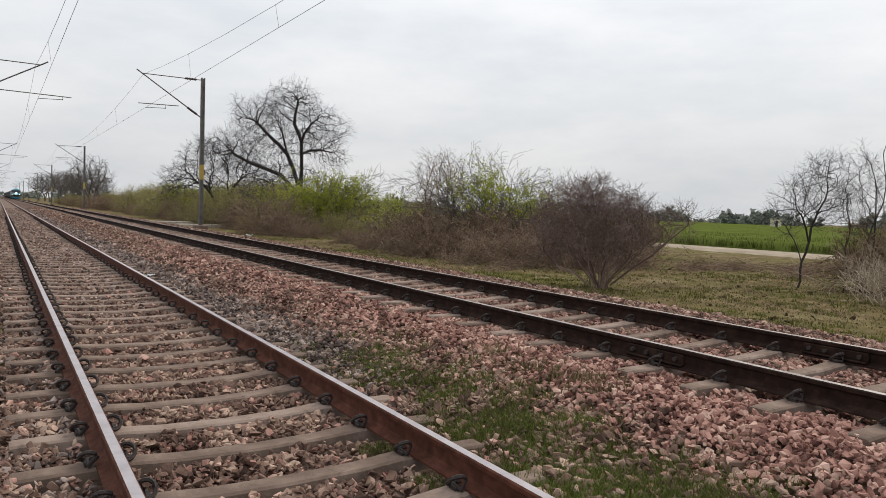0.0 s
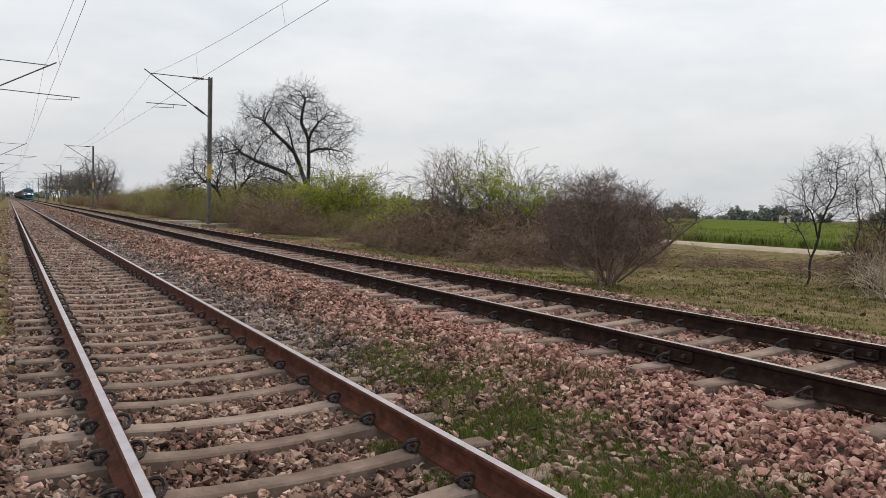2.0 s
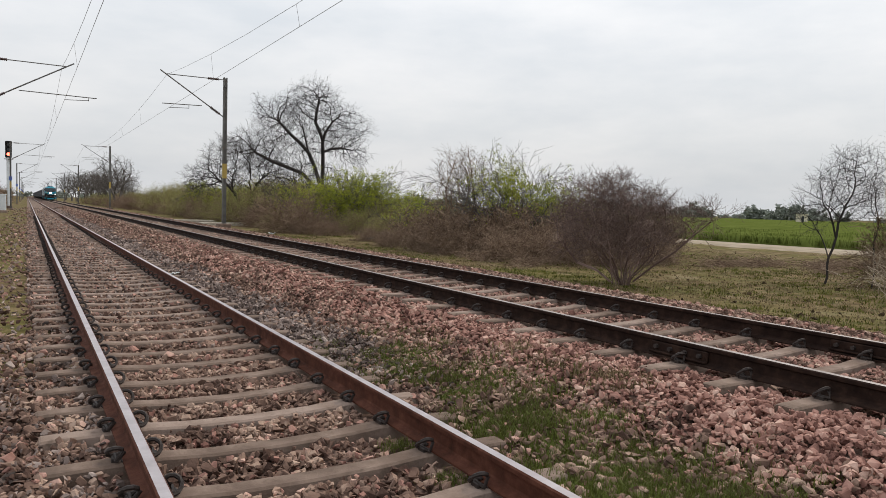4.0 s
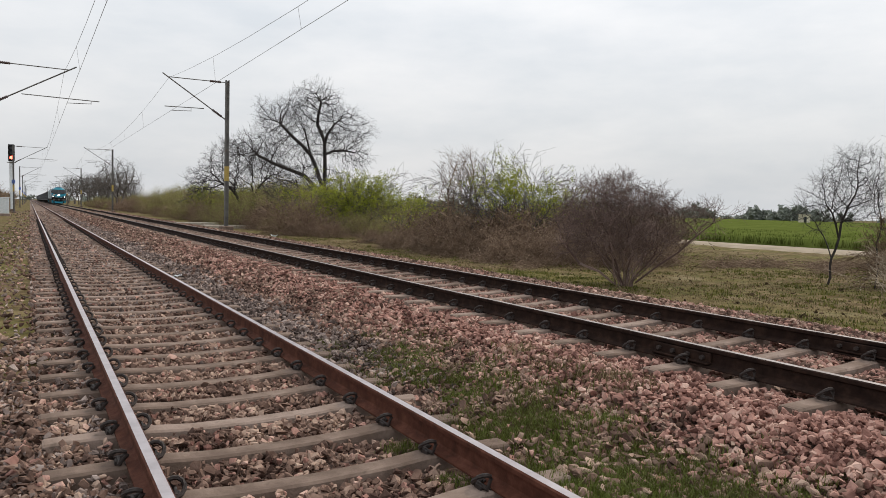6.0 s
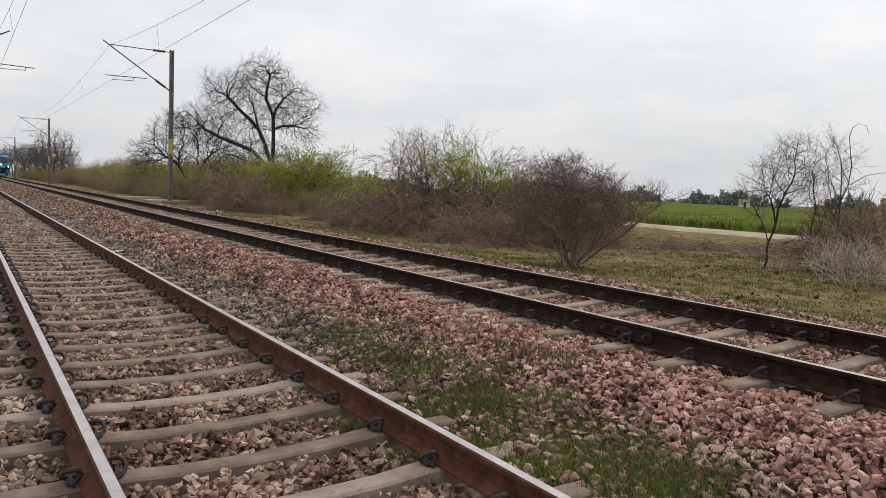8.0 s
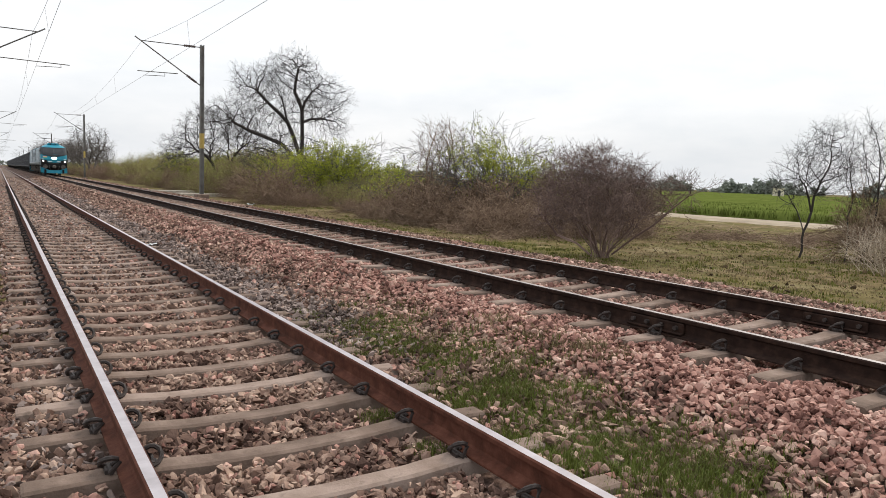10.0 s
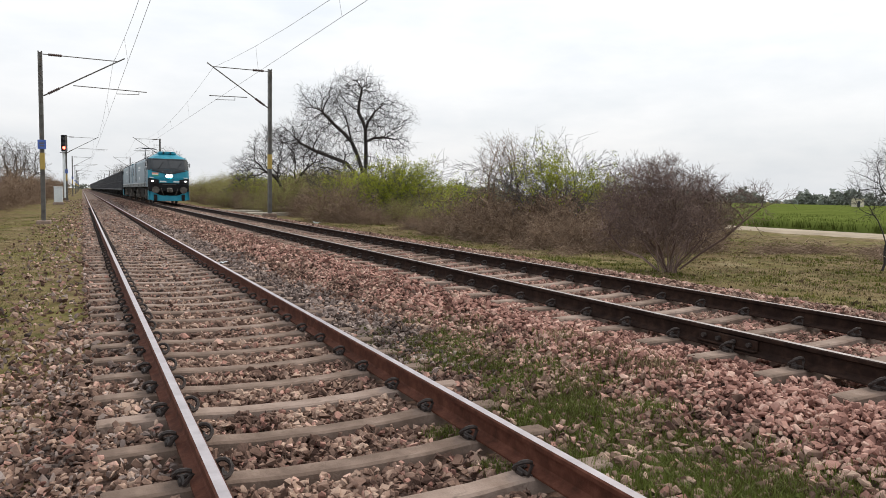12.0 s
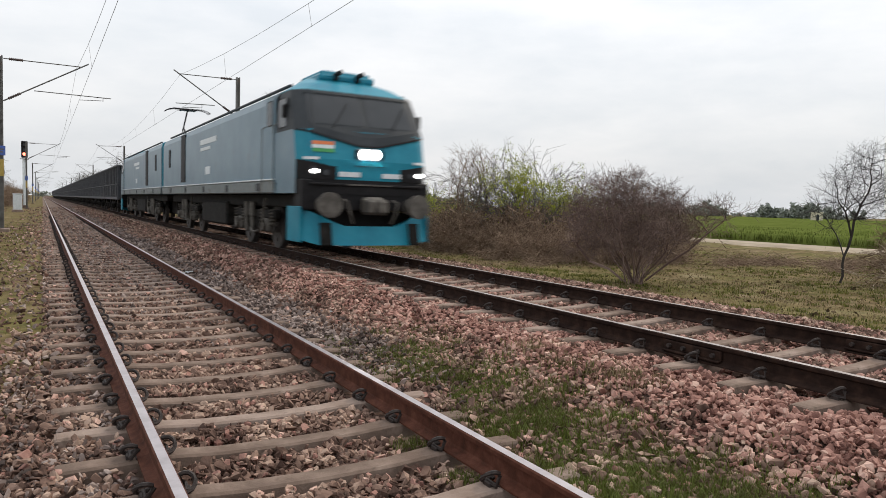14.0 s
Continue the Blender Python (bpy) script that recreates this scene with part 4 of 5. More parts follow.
for x, y, lx, ly in ((9.7, 43.2, 2.8, 0.9), (8.6, 46.6, 2.6, 1.0)):
    bm = bmesh.new()
    box(bm, (0, 0, 0), (lx, ly, 0.24), 0.03)
    o = tagged(part("concrete_slab", bm, M["slab"]), "long low pale concrete slab lying on soil", "slab", "slabs by the mast")
    o.matrix_basis = pose(x, y, ground_z(x, y) + 0.08, 0, 0, 3)


# ---- plants ----
M["bark_dark"] = mat("bark_dark", [(0.016, 0.013, 0.012), (0.036, 0.030, 0.028), (0.062, 0.054, 0.05)], 5, 6, 0.9, bump=0.3)
M["bark_grey"] = mat("bark_grey", [(0.05, 0.043, 0.038), (0.09, 0.078, 0.069), (0.14, 0.125, 0.112)], 5, 6, 0.9, island=0.3)
M["twig_brown"] = mat("twig_brown", [(0.11, 0.07, 0.044), (0.185, 0.125, 0.083), (0.28, 0.20, 0.14)], 2, 5, 0.9, island=0.5)
M["twig_plum"] = mat("twig_plum", [(0.125, 0.08, 0.067), (0.205, 0.137, 0.116), (0.29, 0.205, 0.178)], 2, 5, 0.9, island=0.5)
M["stem_plum"] = mat("stem_plum", [(0.08, 0.053, 0.045), (0.14, 0.094, 0.08), (0.205, 0.145, 0.124)], 2, 5, 0.9, island=0.5)
M["twig_pale"] = mat("twig_pale", [(0.23, 0.185, 0.135), (0.34, 0.28, 0.21), (0.45, 0.38, 0.29)], 2, 5, 0.9, island=0.5)
M["leaf"] = leaf_mat("leaf_fresh", [(0.20, 0.235, 0.018), (0.30, 0.34, 0.03), (0.41, 0.43, 0.06)])
M["leaf_dull"] = leaf_mat("leaf_dull", [(0.17, 0.17, 0.055), (0.27, 0.265, 0.085), (0.37, 0.355, 0.14)])
M["leaf_dry"] = leaf_mat("leaf_dry", [(0.13, 0.088, 0.062), (0.20, 0.14, 0.10), (0.29, 0.215, 0.155)])
M["grass"] = leaf_mat("grass_blade", [(0.055, 0.064, 0.012), (0.10, 0.11, 0.02), (0.17, 0.165, 0.045)], 0.3)
M["weed"] = leaf_mat("weed_blade", [(0.085, 0.07, 0.026), (0.09, 0.112, 0.022), (0.135, 0.165, 0.036)], 0.3)
M["straw"] = mat("grass_dry", [(0.11, 0.08, 0.035), (0.19, 0.14, 0.07), (0.28, 0.215, 0.12)], 0.8, 4, 0.8, island=0.5)
M["crop"] = mat("crop_green", [(0.055, 0.074, 0.016), (0.085, 0.108, 0.025), (0.12, 0.142, 0.04)], 0.35, 8, 0.95, bump=0.8, fine=3, island=0.3, spec=0.0)
M["dirt_road"] = mat("dirt_road", [(0.20, 0.16, 0.115), (0.28, 0.23, 0.165), (0.35, 0.29, 0.215)], 0.8, 8, 0.95, bump=0.4, fine=12)
# foliage lightened towards grey: distance haze is put into this base colour
M["far_wood"] = mat("far_leaf_hazed", [(0.14, 0.16, 0.135), (0.19, 0.21, 0.18), (0.24, 0.26, 0.225)], 0.4, 5, 0.9, island=0.4)


class Plant:
    """Collects tapered stems and small leaves into two meshes."""

    def __init__(self, seed):
        self.r = random.Random(seed)
        self.v, self.f, self.tv, self.tf, self.lv, self.lf = [], [], [], [], [], []
        self.tips = []

    def stem(self, pts, r0, r1, fine=False):
        vv, ff = (self.tv, self.tf) if fine else (self.v, self.f)
        sides = 6 if r0 > 0.05 else 4 if r0 > 0.02 else 3
        base = len(vv)
        n = len(pts)
        for i, p in enumerate(pts):
            d = (pts[min(i + 1, n - 1)] - pts[max(i - 1, 0)])
            if d.length < 1e-6:
                d = Vector((0, 0, 1))
            a = d.orthogonal().normalized()
            b = d.cross(a).normalized()
            rr = r0 + (r1 - r0) * i / (n - 1)
            for k in range(sides):
                t = 6.2832 * k / sides
                vv.append(p + (a * math.cos(t) + b * math.sin(t)) * rr)
        for i in range(n - 1):
            for k in range(sides):
                ff.append((base + i * sides + k, base + i * sides + (k + 1) % sides, base + (i + 1) * sides + (k + 1) % sides, base + (i + 1) * sides + k))

    def grow(self, p, d, length, rad, depth, P):
        r = self.r
        n = 5 if depth > 1 else 3
        pts = [p.copy()]
        q = d.normalized()
        wob = P["wobble"]
        for i in range(n):
            q = (q + Vector((r.gauss(0, wob), r.gauss(0, wob), r.gauss(0, wob) + P["lift"] * (0.5 if depth > 1 else 1)))).normalized()
            pts.append(pts[-1] + q * (length / n))
        self.stem(pts, rad, max(rad * 0.5, P["thin"] * 0.7), depth < 2)
        if depth == 0:
            self.tips.append(pts[-1])
            self.tips.append(pts[-2])
            return
        kids = P["kids"][-depth] if depth <= len(P["kids"]) else P["kids"][0]
        for k in range(kids):
            u = (0.3 if depth < P["depth"] else P["first"]) + (1 - (0.3 if depth < P["depth"] else P["first"])) * (k + r.random() * 0.8) / kids
            u = min(u, 1.0)
            i = min(int(u * n), n - 1)
            at = pts[i].lerp(pts[i + 1], u * n - i)
            axis = (pts[i + 1] - pts[i]).normalized()
            o = axis.orthogonal().normalized()
            o.rotate(Matrix.Rotation(r.uniform(0, 6.283), 3, axis))
            ang = radians(r.uniform(*P["angle"]))
            nd = axis * math.cos(ang) + o * math.sin(ang)
            nd.z *= P["flat"]
            self.grow(at, nd, length * r.uniform(*P["ratio"]), max(rad * r.uniform(0.45, 0.62) * (1 - 0.3 * u), P["thin"]), depth - 1, P)

    def leaf(self, p, size):
        r = self.r
        a = Vector((r.gauss(0, 1), r.gauss(0, 1), r.gauss(0, 0.6))).normalized()
        b = a.orthogonal().normalized()
        b.rotate(Matrix.Rotation(r.uniform(0, 6.283), 3, a))
        k = len(self.lv)
        c = a.cross(b)
        self.lv += [p, p + a * size * 0.5 + b * size * 0.32 + c * size * 0.1, p + a * size, p + a * size * 0.5 - b * size * 0.32 + c * size * 0.1]
        self.lf += [(k, k + 1, k + 2), (k, k + 2, k + 3)]

    def leaves(self, per, spread, size, low=-9, pick=1.0):
        for p in self.tips:
            if p.z < low or self.r.random() > pick:
                continue
            for _ in range(per):
                self.leaf(p + Vector((self.r.gauss(0, spread), self.r.gauss(0, spread), self.r.gauss(0, spread))), size * self.r.uniform(0.6, 1.3))

    def done(self, name, m, wood, leafm, label, category, group="", wood_name="trunk", kind=""):
        t = tagged(empty(name, m), label, category, group)
        raw(wood_name, self.v, self.f, wood, t)
        if self.tv:
            raw("crown", self.tv, self.tf, wood, t, "crown of fine bare twigs")
        if self.lv:
            raw("foliage", self.lv, self.lf, leafm, t, "small leaves")
        return t


def colonise(p, roots, points, step, kill, reach, base, thin, twig, kids=3, forks=2, wob=0.2, up=0.0):
    """Grows stems from the roots towards a cloud of points, then thickens them downwards and adds fine twigs."""
    r = p.r
    pos, par = [], []
    for q in roots:
        for k, c in enumerate(q if isinstance(q, list) else [q]):
            pos.append(np.array(c, float))
            par.append(-1 if k == 0 else len(pos) - 2)
    pts = np.array(points, float)
    near = np.full(len(pts), 1e9)
    who = np.zeros(len(pts), int)

    def note(i):
        d = np.linalg.norm(pts - pos[i], axis=1)
        m = d < near
        near[m], who[m] = d[m], i

    for i in range(len(pos)):
        note(i)
    born = {}
    for _ in range(160):
        if not len(pts):
            break
        live = near < reach
        if not live.any():
            live = near <= near.min() + 1e-6
        grown = 0
        for i in np.unique(who[live]):
            m = live & (who == i)
            if born.get(i, 0) >= 3:
                near[m] = 0.0
                continue
            born[i] = born.get(i, 0) + 1
            d = pts[m] - pos[i]
            d = (d / np.linalg.norm(d, axis=1)[:, None]).sum(0)
            if par[i] >= 0:
                d = d / (np.linalg.norm(d) + 1e-9) + 0.45 * (pos[i] - pos[par[i]]) / step
            d = d + np.array([r.gauss(0, wob), r.gauss(0, wob), r.gauss(0, wob * 0.7) + up]) * np.linalg.norm(d)
            d = d / (np.linalg.norm(d) + 1e-9)
            pos.append(pos[i] + d * step)
            par.append(int(i))
            note(len(pos) - 1)
            grown += 1
        keep = near > kill
        pts, near, who = pts[keep], near[keep], who[keep]
        if len(pos) > 6000 or not grown:
            break
    n = len(pos)
    kidsof = [[] for _ in range(n)]
    for i in range(n):
        if par[i] >= 0:
            kidsof[par[i]].append(i)
    area = [0.0] * n
    for i in range(n - 1, -1, -1):
        area[i] = sum(area[k] for k in kidsof[i]) if kidsof[i] else 1.0
    most = max(area)
    rad = [max(thin, base * (a / most) ** 0.5) for a in area]
    V = [Vector(q) for q in pos]
    for i in range(n):
        if par[i] >= 0 and (len(kidsof[par[i]]) == 1 and par[par[i]] >= 0):
            continue
        if par[i] < 0:
            continue
        chain = [par[i], i]
        while len(kidsof[chain[-1]]) == 1:
            chain.append(kidsof[chain[-1]][0])
        p.stem([V[k] for k in chain], min(rad[chain[0]], rad[i] * 1.5), rad[chain[-1]], rad[i] < thin * 3)
    for i in range(n):
        if par[i] < 0 or rad[i] > thin * 6:
            continue
        d0 = (V[i] - V[par[i]]).normalized()
        for _ in range(kids if not kidsof[i] else 1):
            q = V[i].copy()
            d = (d0 * 0.8 + Vector((r.gauss(0, 0.55), r.gauss(0, 0.55), r.gauss(0, 0.45) + 2 * up))).normalized()
            line = [q]
            for _k in range(3):
                d = (d + Vector((r.gauss(0, 0.25), r.gauss(0, 0.25), r.gauss(0, 0.25)))).normalized()
                q = q + d * twig * r.uniform(0.2, 0.45)
                line.append(q)
            p.stem(line, thin * 0.8, thin * 0.5, True)
            p.tips.append(q)
            for _j in range(forks):
                a = line[r.randint(1, 2)]
                e = (d + Vector((r.gauss(0, 0.7), r.gauss(0, 0.7), r.gauss(0, 0.6)))).normalized()
                e2 = (e + Vector((r.gauss(0, 0.3), r.gauss(0, 0.3), r.gauss(0, 0.3)))).normalized()
                k = twig * r.uniform(0.2, 0.4)
                p.stem([a, a + e * k, a + (e + e2) * k], thin * 0.6, thin * 0.4, True)
                p.tips.append(a + (e + e2) * k)


def oval(r, n, c, rad, low=-9.0):
    out = []
    while len(out) < n:
        v = Vector((r.uniform(-1, 1), r.uniform(-1, 1), r.uniform(-1, 1)))
        if v.length < 1:
            z = c[2] + v.z * rad[2]
            if z > low:
                out.append((c[0] + v.x * rad[0], c[1] + v.y * rad[1], z))
    return out


def crowned_tree(seed, m, label, roots, ovals, step, base, thin, twig, wood="bark_dark", category="tree", name="bare_tree", group="", kids=3, reach=None, forks=2, wob=0.2, up=0.0, stems=None):
    p = Plant(seed)
    pts = [q for n, c, rad, low in ovals for q in oval(p.r, n, c, rad, low)]
    colonise(p, roots, pts, step, step * 1.25, reach or step * 7, base, thin, twig, kids, forks, wob, up)
    t = p.done(name, m, M[wood], M["leaf"], label, category, group)
    if stems:
        t.children[0].data.materials[0] = M[stems]
    return t


def gz(x, y):
    return ground_z(x, y) - 0.03


def shrub(seed, h, m, label, stems=14, wood="twig_brown", leafm="leaf", leaves=None, spread=0.7, kids=(4, 4, 4), angle=(20, 60), thin=0.005, rad=0.025, lift=0.02, foot=0.12, first=0.25, name="shrub", group="", ratio=(0.5, 0.8), depth=3, flat=1.0, wobble=0.2):
    p = Plant(seed)
    P = dict(wobble=wobble, lift=lift, kids=list(kids), depth=depth, first=first, angle=angle, ratio=ratio, thin=thin, flat=flat)
    for k in range(stems):
        a = p.r.uniform(0, 6.283)
        s = spread * math.sqrt(p.r.random())
        p.grow(Vector((math.cos(a) * foot * p.r.random(), math.sin(a) * foot * p.r.random(), -0.05)), Vector((math.cos(a) * s, math.sin(a) * s, 1)), h * p.r.uniform(0.7, 1.0), rad * p.r.uniform(0.6, 1.2), depth, P)
    if leaves:
        p.leaves(*leaves)
    return p.done(name, m, M[wood], M[leafm], label, "shrub" if "tree" not in name else "tree", group, "trunk")


def at(x, y, turn=0.0, s=1.0, sz=None):
    return pose(x, y, gz(x, y), 0, 0, turn) @ Matrix.Diagonal((s, s, sz or s, 1))


# the large bare tree and its dark neighbour behind the far track
crowned_tree(5, at(16.6, 45.9, -20.5, 0.96), "tall spreading leafless tree with dark branches",
             [[(0, 0, 0), (0.04, 0, 0.9), (0.1, 0, 1.75), (0.26, 0.05, 3.1), (0.27, 0, 4.0), (0.26, -0.1, 4.9), (0.22, 0, 6.1), (0.0, 0.1, 6.7), (-0.3, 0.2, 7.3), (-0.25, 0.2, 8.0), (-0.1, 0.2, 8.7)],
              [(0.22, 0, 6.0), (0.4, -0.3, 6.6), (0.8, -0.5, 7.2)], [(0.26, -0.1, 5.2), (0.8, 0.3, 5.5), (1.5, 0.5, 5.6)],
              [(0.2, 0.05, 2.6), (-0.05, 0.3, 3.4), (-0.35, 0.5, 4.3), (-0.75, 0.6, 5.2), (-1.3, 0.5, 5.8), (-2.0, 0.4, 6.4), (-2.6, 0.3, 7.0)], [(-0.75, 0.6, 5.2), (-0.95, 0.3, 6.0), (-1.15, 0.2, 6.8)],
              [(0.05, 0, 1.9), (-0.35, -0.2, 2.8), (-1.1, -0.5, 3.65), (-2.2, -0.7, 4.05), (-3.2, -0.7, 4.4), (-4.2, -0.6, 4.9)],
              [(-0.2, 0, 0.0), (-0.5, -0.3, 1.2), (-0.9, -0.6, 2.4), (-1.6, -0.8, 3.0), (-2.4, -1.0, 3.3)]],
             [(420, (-0.5, 0, 8.7), (1.9, 1.8, 1.35), 6.8), (360, (-2.7, 0, 7.6), (1.9, 1.8, 1.3), 5.0), (300, (1.6, 0, 6.9), (1.8, 1.7, 1.7), 4.8), (420, (-1.2, 0, 6.3), (3.3, 2.2, 1.9), 4.3), (300, (-4.4, 0, 5.3), (2.1, 1.8, 1.4), 3.2), (150, (2.3, 0, 5.2), (1.2, 1.1, 0.9), 4.0), (170, (-2.6, -0.6, 3.2), (1.6, 1.2, 0.9), 1.8), (190, (-0.9, 0, 3.8), (1.6, 1.4, 1.2), 2.2), (120, (0.9, 0, 3.5), (0.9, 0.9, 0.9), 2.4)],
             0.22, 0.145, 0.0068, 0.75, kids=4, wob=0.17)
crowned_tree(8, at(12.1, 48.4, -15), "dark leafless tree leaning over the hedge", [[(0, 0, 0), (-0.05, 0, 0.8), (-0.3, 0, 1.5)], [(0.4, 0, 0), (0.3, 0, 0.8), (0.5, 0, 1.6)]],
             [(360, (-0.6, 0, 3.9), (2.2, 2.0, 1.8), 1.8), (160, (-2.3, 0, 3.0), (1.3, 1.2, 1.0), 1.6), (160, (1.7, 0, 3.6), (1.4, 1.2, 1.4), 1.5)], 0.22, 0.115, 0.0085, 0.7, kids=4)
crowned_tree(9, at(14.2, 44.9, -18), "crooked dark leafless sapling below the tall tree", [[(0, 0, 0), (0.0, 0, 0.7), (-0.1, 0, 1.3)], [(-0.7, 0, 0.2), (-0.3, 0, 0.8), (0.2, 0, 1.4)]],
             [(150, (-0.4, 0, 2.3), (1.3, 1.1, 0.9), 1.3), (60, (0.8, 0, 2.0), (0.7, 0.7, 0.5), 1.3)], 0.2, 0.08, 0.008, 0.5, kids=3)
# far bare trees down the line
far_tree = crowned_tree(11, at(11.7, 125, 0), "distant grey leafless tree", [[(0, 0, 0), (0, 0, 0.8), (-0.1, 0, 1.6)], [(0.3, 0, 0), (0.4, 0, 0.8), (0.7, 0, 1.6)]], [(360, (0, 0, 5.2), (3.6, 3.2, 3.1), 2.0)], 0.4, 0.17, 0.014, 1.0, wood="bark_grey", group="far bare trees", kids=3)
for x, y, s in ((13.9, 136, 0.6), (15.5, 143, 0.7), (12.6, 150, 0.62), (14.6, 150, 0.9), (12.6, 163, 0.8), (15, 172, 1.0), (12.8, 186, 0.9), (15, 198, 1.0), (13, 213, 1.0), (15, 233, 1.1), (13, 253, 1.1), (13.5, 290, 1.2), (13.5, 330, 1.2)):
    copy_thing(far_tree, at(x, y, x * y * 7, s))
# slender trees in the grass
crowned_tree(31, at(14.7, 9.1, -58), "slender young leafless tree with fine upright twigs",
             [[(0, 0, 0), (0.05, 0, 0.2), (0.03, 0, 0.45), (0.05, 0, 0.62), (0.13, 0, 0.85), (0.18, 0.05, 1.1), (0.2, 0.05, 1.4), (0.3, 0.05, 1.7)], [(0.05, 0, 0.62), (-0.02, 0.05, 0.85), (-0.12, 0.1, 1.1)], [(0.17, 0.05, 1.05), (0.1, -0.1, 1.35), (0.02, -0.2, 1.6)]],
             [(300, (0.3, 0, 2.0), (0.68, 0.6, 0.72), 1.25), (110, (-0.25, 0, 1.65), (0.5, 0.5, 0.55), 1.15), (60, (0.4, 0, 2.65), (0.4, 0.4, 0.35), 2.0)], 0.09, 0.034, 0.003, 0.36, kids=3, wob=0.13, up=0.16)
crowned_tree(37, at(15.2, 8.35, -62), "slender leafless tree beside dry weeds", [[(0, 0, 0), (0.05, 0, 0.5), (0.0, 0, 0.9)], [(0.3, 0, 0), (0.4, 0, 0.5), (0.5, 0, 1.0)]], [(260, (0.25, 0, 2.05), (0.6, 0.55, 1.0), 1.0)], 0.11, 0.026, 0.0032, 0.38, kids=3, wob=0.12, up=0.12)
shrub(40, 0.8, at(13.4, 6.2, 0), "tangle of pale dry weed stalks", stems=75, wood="twig_pale", kids=(3, 3), depth=2, spread=0.5, foot=0.9, thin=0.004, rad=0.011)
shrub(41, 1.2, at(15.9, 7.75, 0), "brown thorny scrub beside a slender tree", stems=30, kids=(5, 5, 4), spread=0.8, foot=0.5)

cane = Plant(43)
cane.stem([Vector(q) for q in ((0, 0, 0), (0.1, 0, 0.8), (0.25, 0, 1.5), (0.42, 0, 2.0), (0.45, 0, 2.4), (0.4, 0, 2.75), (0.36, 0, 3.05), (0.4, 0, 3.25), (0.52, 0, 3.34), (0.66, 0, 3.28), (0.72, 0, 3.1))], 0.018, 0.004)
for base, tip in (((0.42, 0, 2.0), (1.1, 0.1, 2.3)), ((0.3, 0, 1.6), (-0.1, 0.1, 2.3)), ((0.42, 0, 2.05), (0.1, 0, 2.6))):
    b, t = Vector(base), Vector(tip)
    cane.stem([b, b.lerp(t, 0.5) + Vector((0, 0, 0.08)), t, t + (t - b) * 0.3 + Vector((0, 0, -0.12))], 0.009, 0.003, True)
cane.done("sapling", at(15.3, 8.15, -62), M["bark_dark"], M["leaf"], "single bare sapling with a hooked arching tip", "sapling")

# the domed leafless bush by the far track
def fan(r, n, spread, h, foot):
    """Curved first stems that rise from one foot and part."""
    out = []
    for k in range(n):
        a = 6.283 * (k + r.random() * 0.7) / n
        w = spread * r.uniform(0.25, 1.0)
        f = foot * r.random()
        line = []
        for i in range(7):
            u = i / 6
            g = f + w * (u ** 1.25) + 0.03 * math.sin(u * 9 + k)
            line.append((math.cos(a + 0.15 * u) * g, math.sin(a + 0.15 * u) * g, h * u * r.uniform(0.93, 1.0)))
        out.append(line)
    return out


crowned_tree(52, at(9.75, 10.3, -45), "rounded plum-brown leafless thorn bush", fan(random.Random(4), 17, 0.85, 0.72, 0.16) + [[(0.2, 0, 0.1), (0.6, 0, 0.45), (1.0, 0, 0.75), (1.3, 0.1, 1.05), (1.6, 0.1, 1.32), (1.85, 0.1, 1.45)], [(-0.2, 0, 0.05), (-0.5, -0.1, 0.3), (-0.9, -0.1, 0.45), (-1.15, -0.1, 0.75)]],
             [(1500, (-0.1, 0, 1.28), (1.32, 1.2, 0.72), 0.62), (260, (-0.45, 0, 1.75), (0.85, 0.8, 0.45), 0.9), (60, (1.35, 0, 1.45), (0.45, 0.4, 0.3), 1.0), (70, (-1.0, 0, 0.8), (0.45, 0.4, 0.25), 0.5)], 0.085, 0.028, 0.0034, 0.30, wood="twig_plum", category="shrub", name="shrub", kids=6, forks=3, stems="stem_plum")
# brown thickets
th = shrub(61, 0.85, at(11.6, 16.0, 0), "low brown thorny thicket of bare twigs", stems=26, kids=(4, 5, 4), spread=1.3, foot=0.8, angle=(25, 80), group="brown thickets", leafm="leaf_dry", leaves=(1, 0.10, 0.05, 0.1, 0.35))
for x, y, a, s in ((12.9, 15.0, 80, 1.1), (11.5, 18.2, 150, 1.0), (13.3, 17.4, 200, 1.25), (11.3, 20.5, 250, 1.0), (12.8, 20.4, 20, 1.65), (11.2, 23.0, 300, 0.75), (12.9, 23.2, 120, 1.0), (14.6, 15.2, 70, 1.25), (11.7, 26.5, 45, 0.7), (12.3, 13.7, 95, 0.75), (13.8, 22.0, 222, 1.7), (14.6, 19.0, 12, 1.8), (15.6, 16.8, 77, 1.7), (13.0, 18.8, 140, 1.6), (16.4, 20.8, 200, 1.9), (12.4, 22.4, 60, 1.35), (15.2, 21.6, 310, 1.9), (17.4, 18.0, 33, 1.6)):
    copy_thing(th, at(x, y, a, s))
# upright bare twigs above the thicket
crowned_tree(66, at(12.4, 21.0, -35), "upright cluster of bare grey-brown saplings", [(-0.4, 0, 0), (0, 0.2, 0), (0.4, 0, 0), (0.8, 0.2, 0)], [(360, (0.1, 0, 2.0), (0.95, 0.9, 1.4), 0.8)], 0.15, 0.045, 0.005, 0.6, wood="twig_brown", kids=3, wob=0.1, up=0.15)
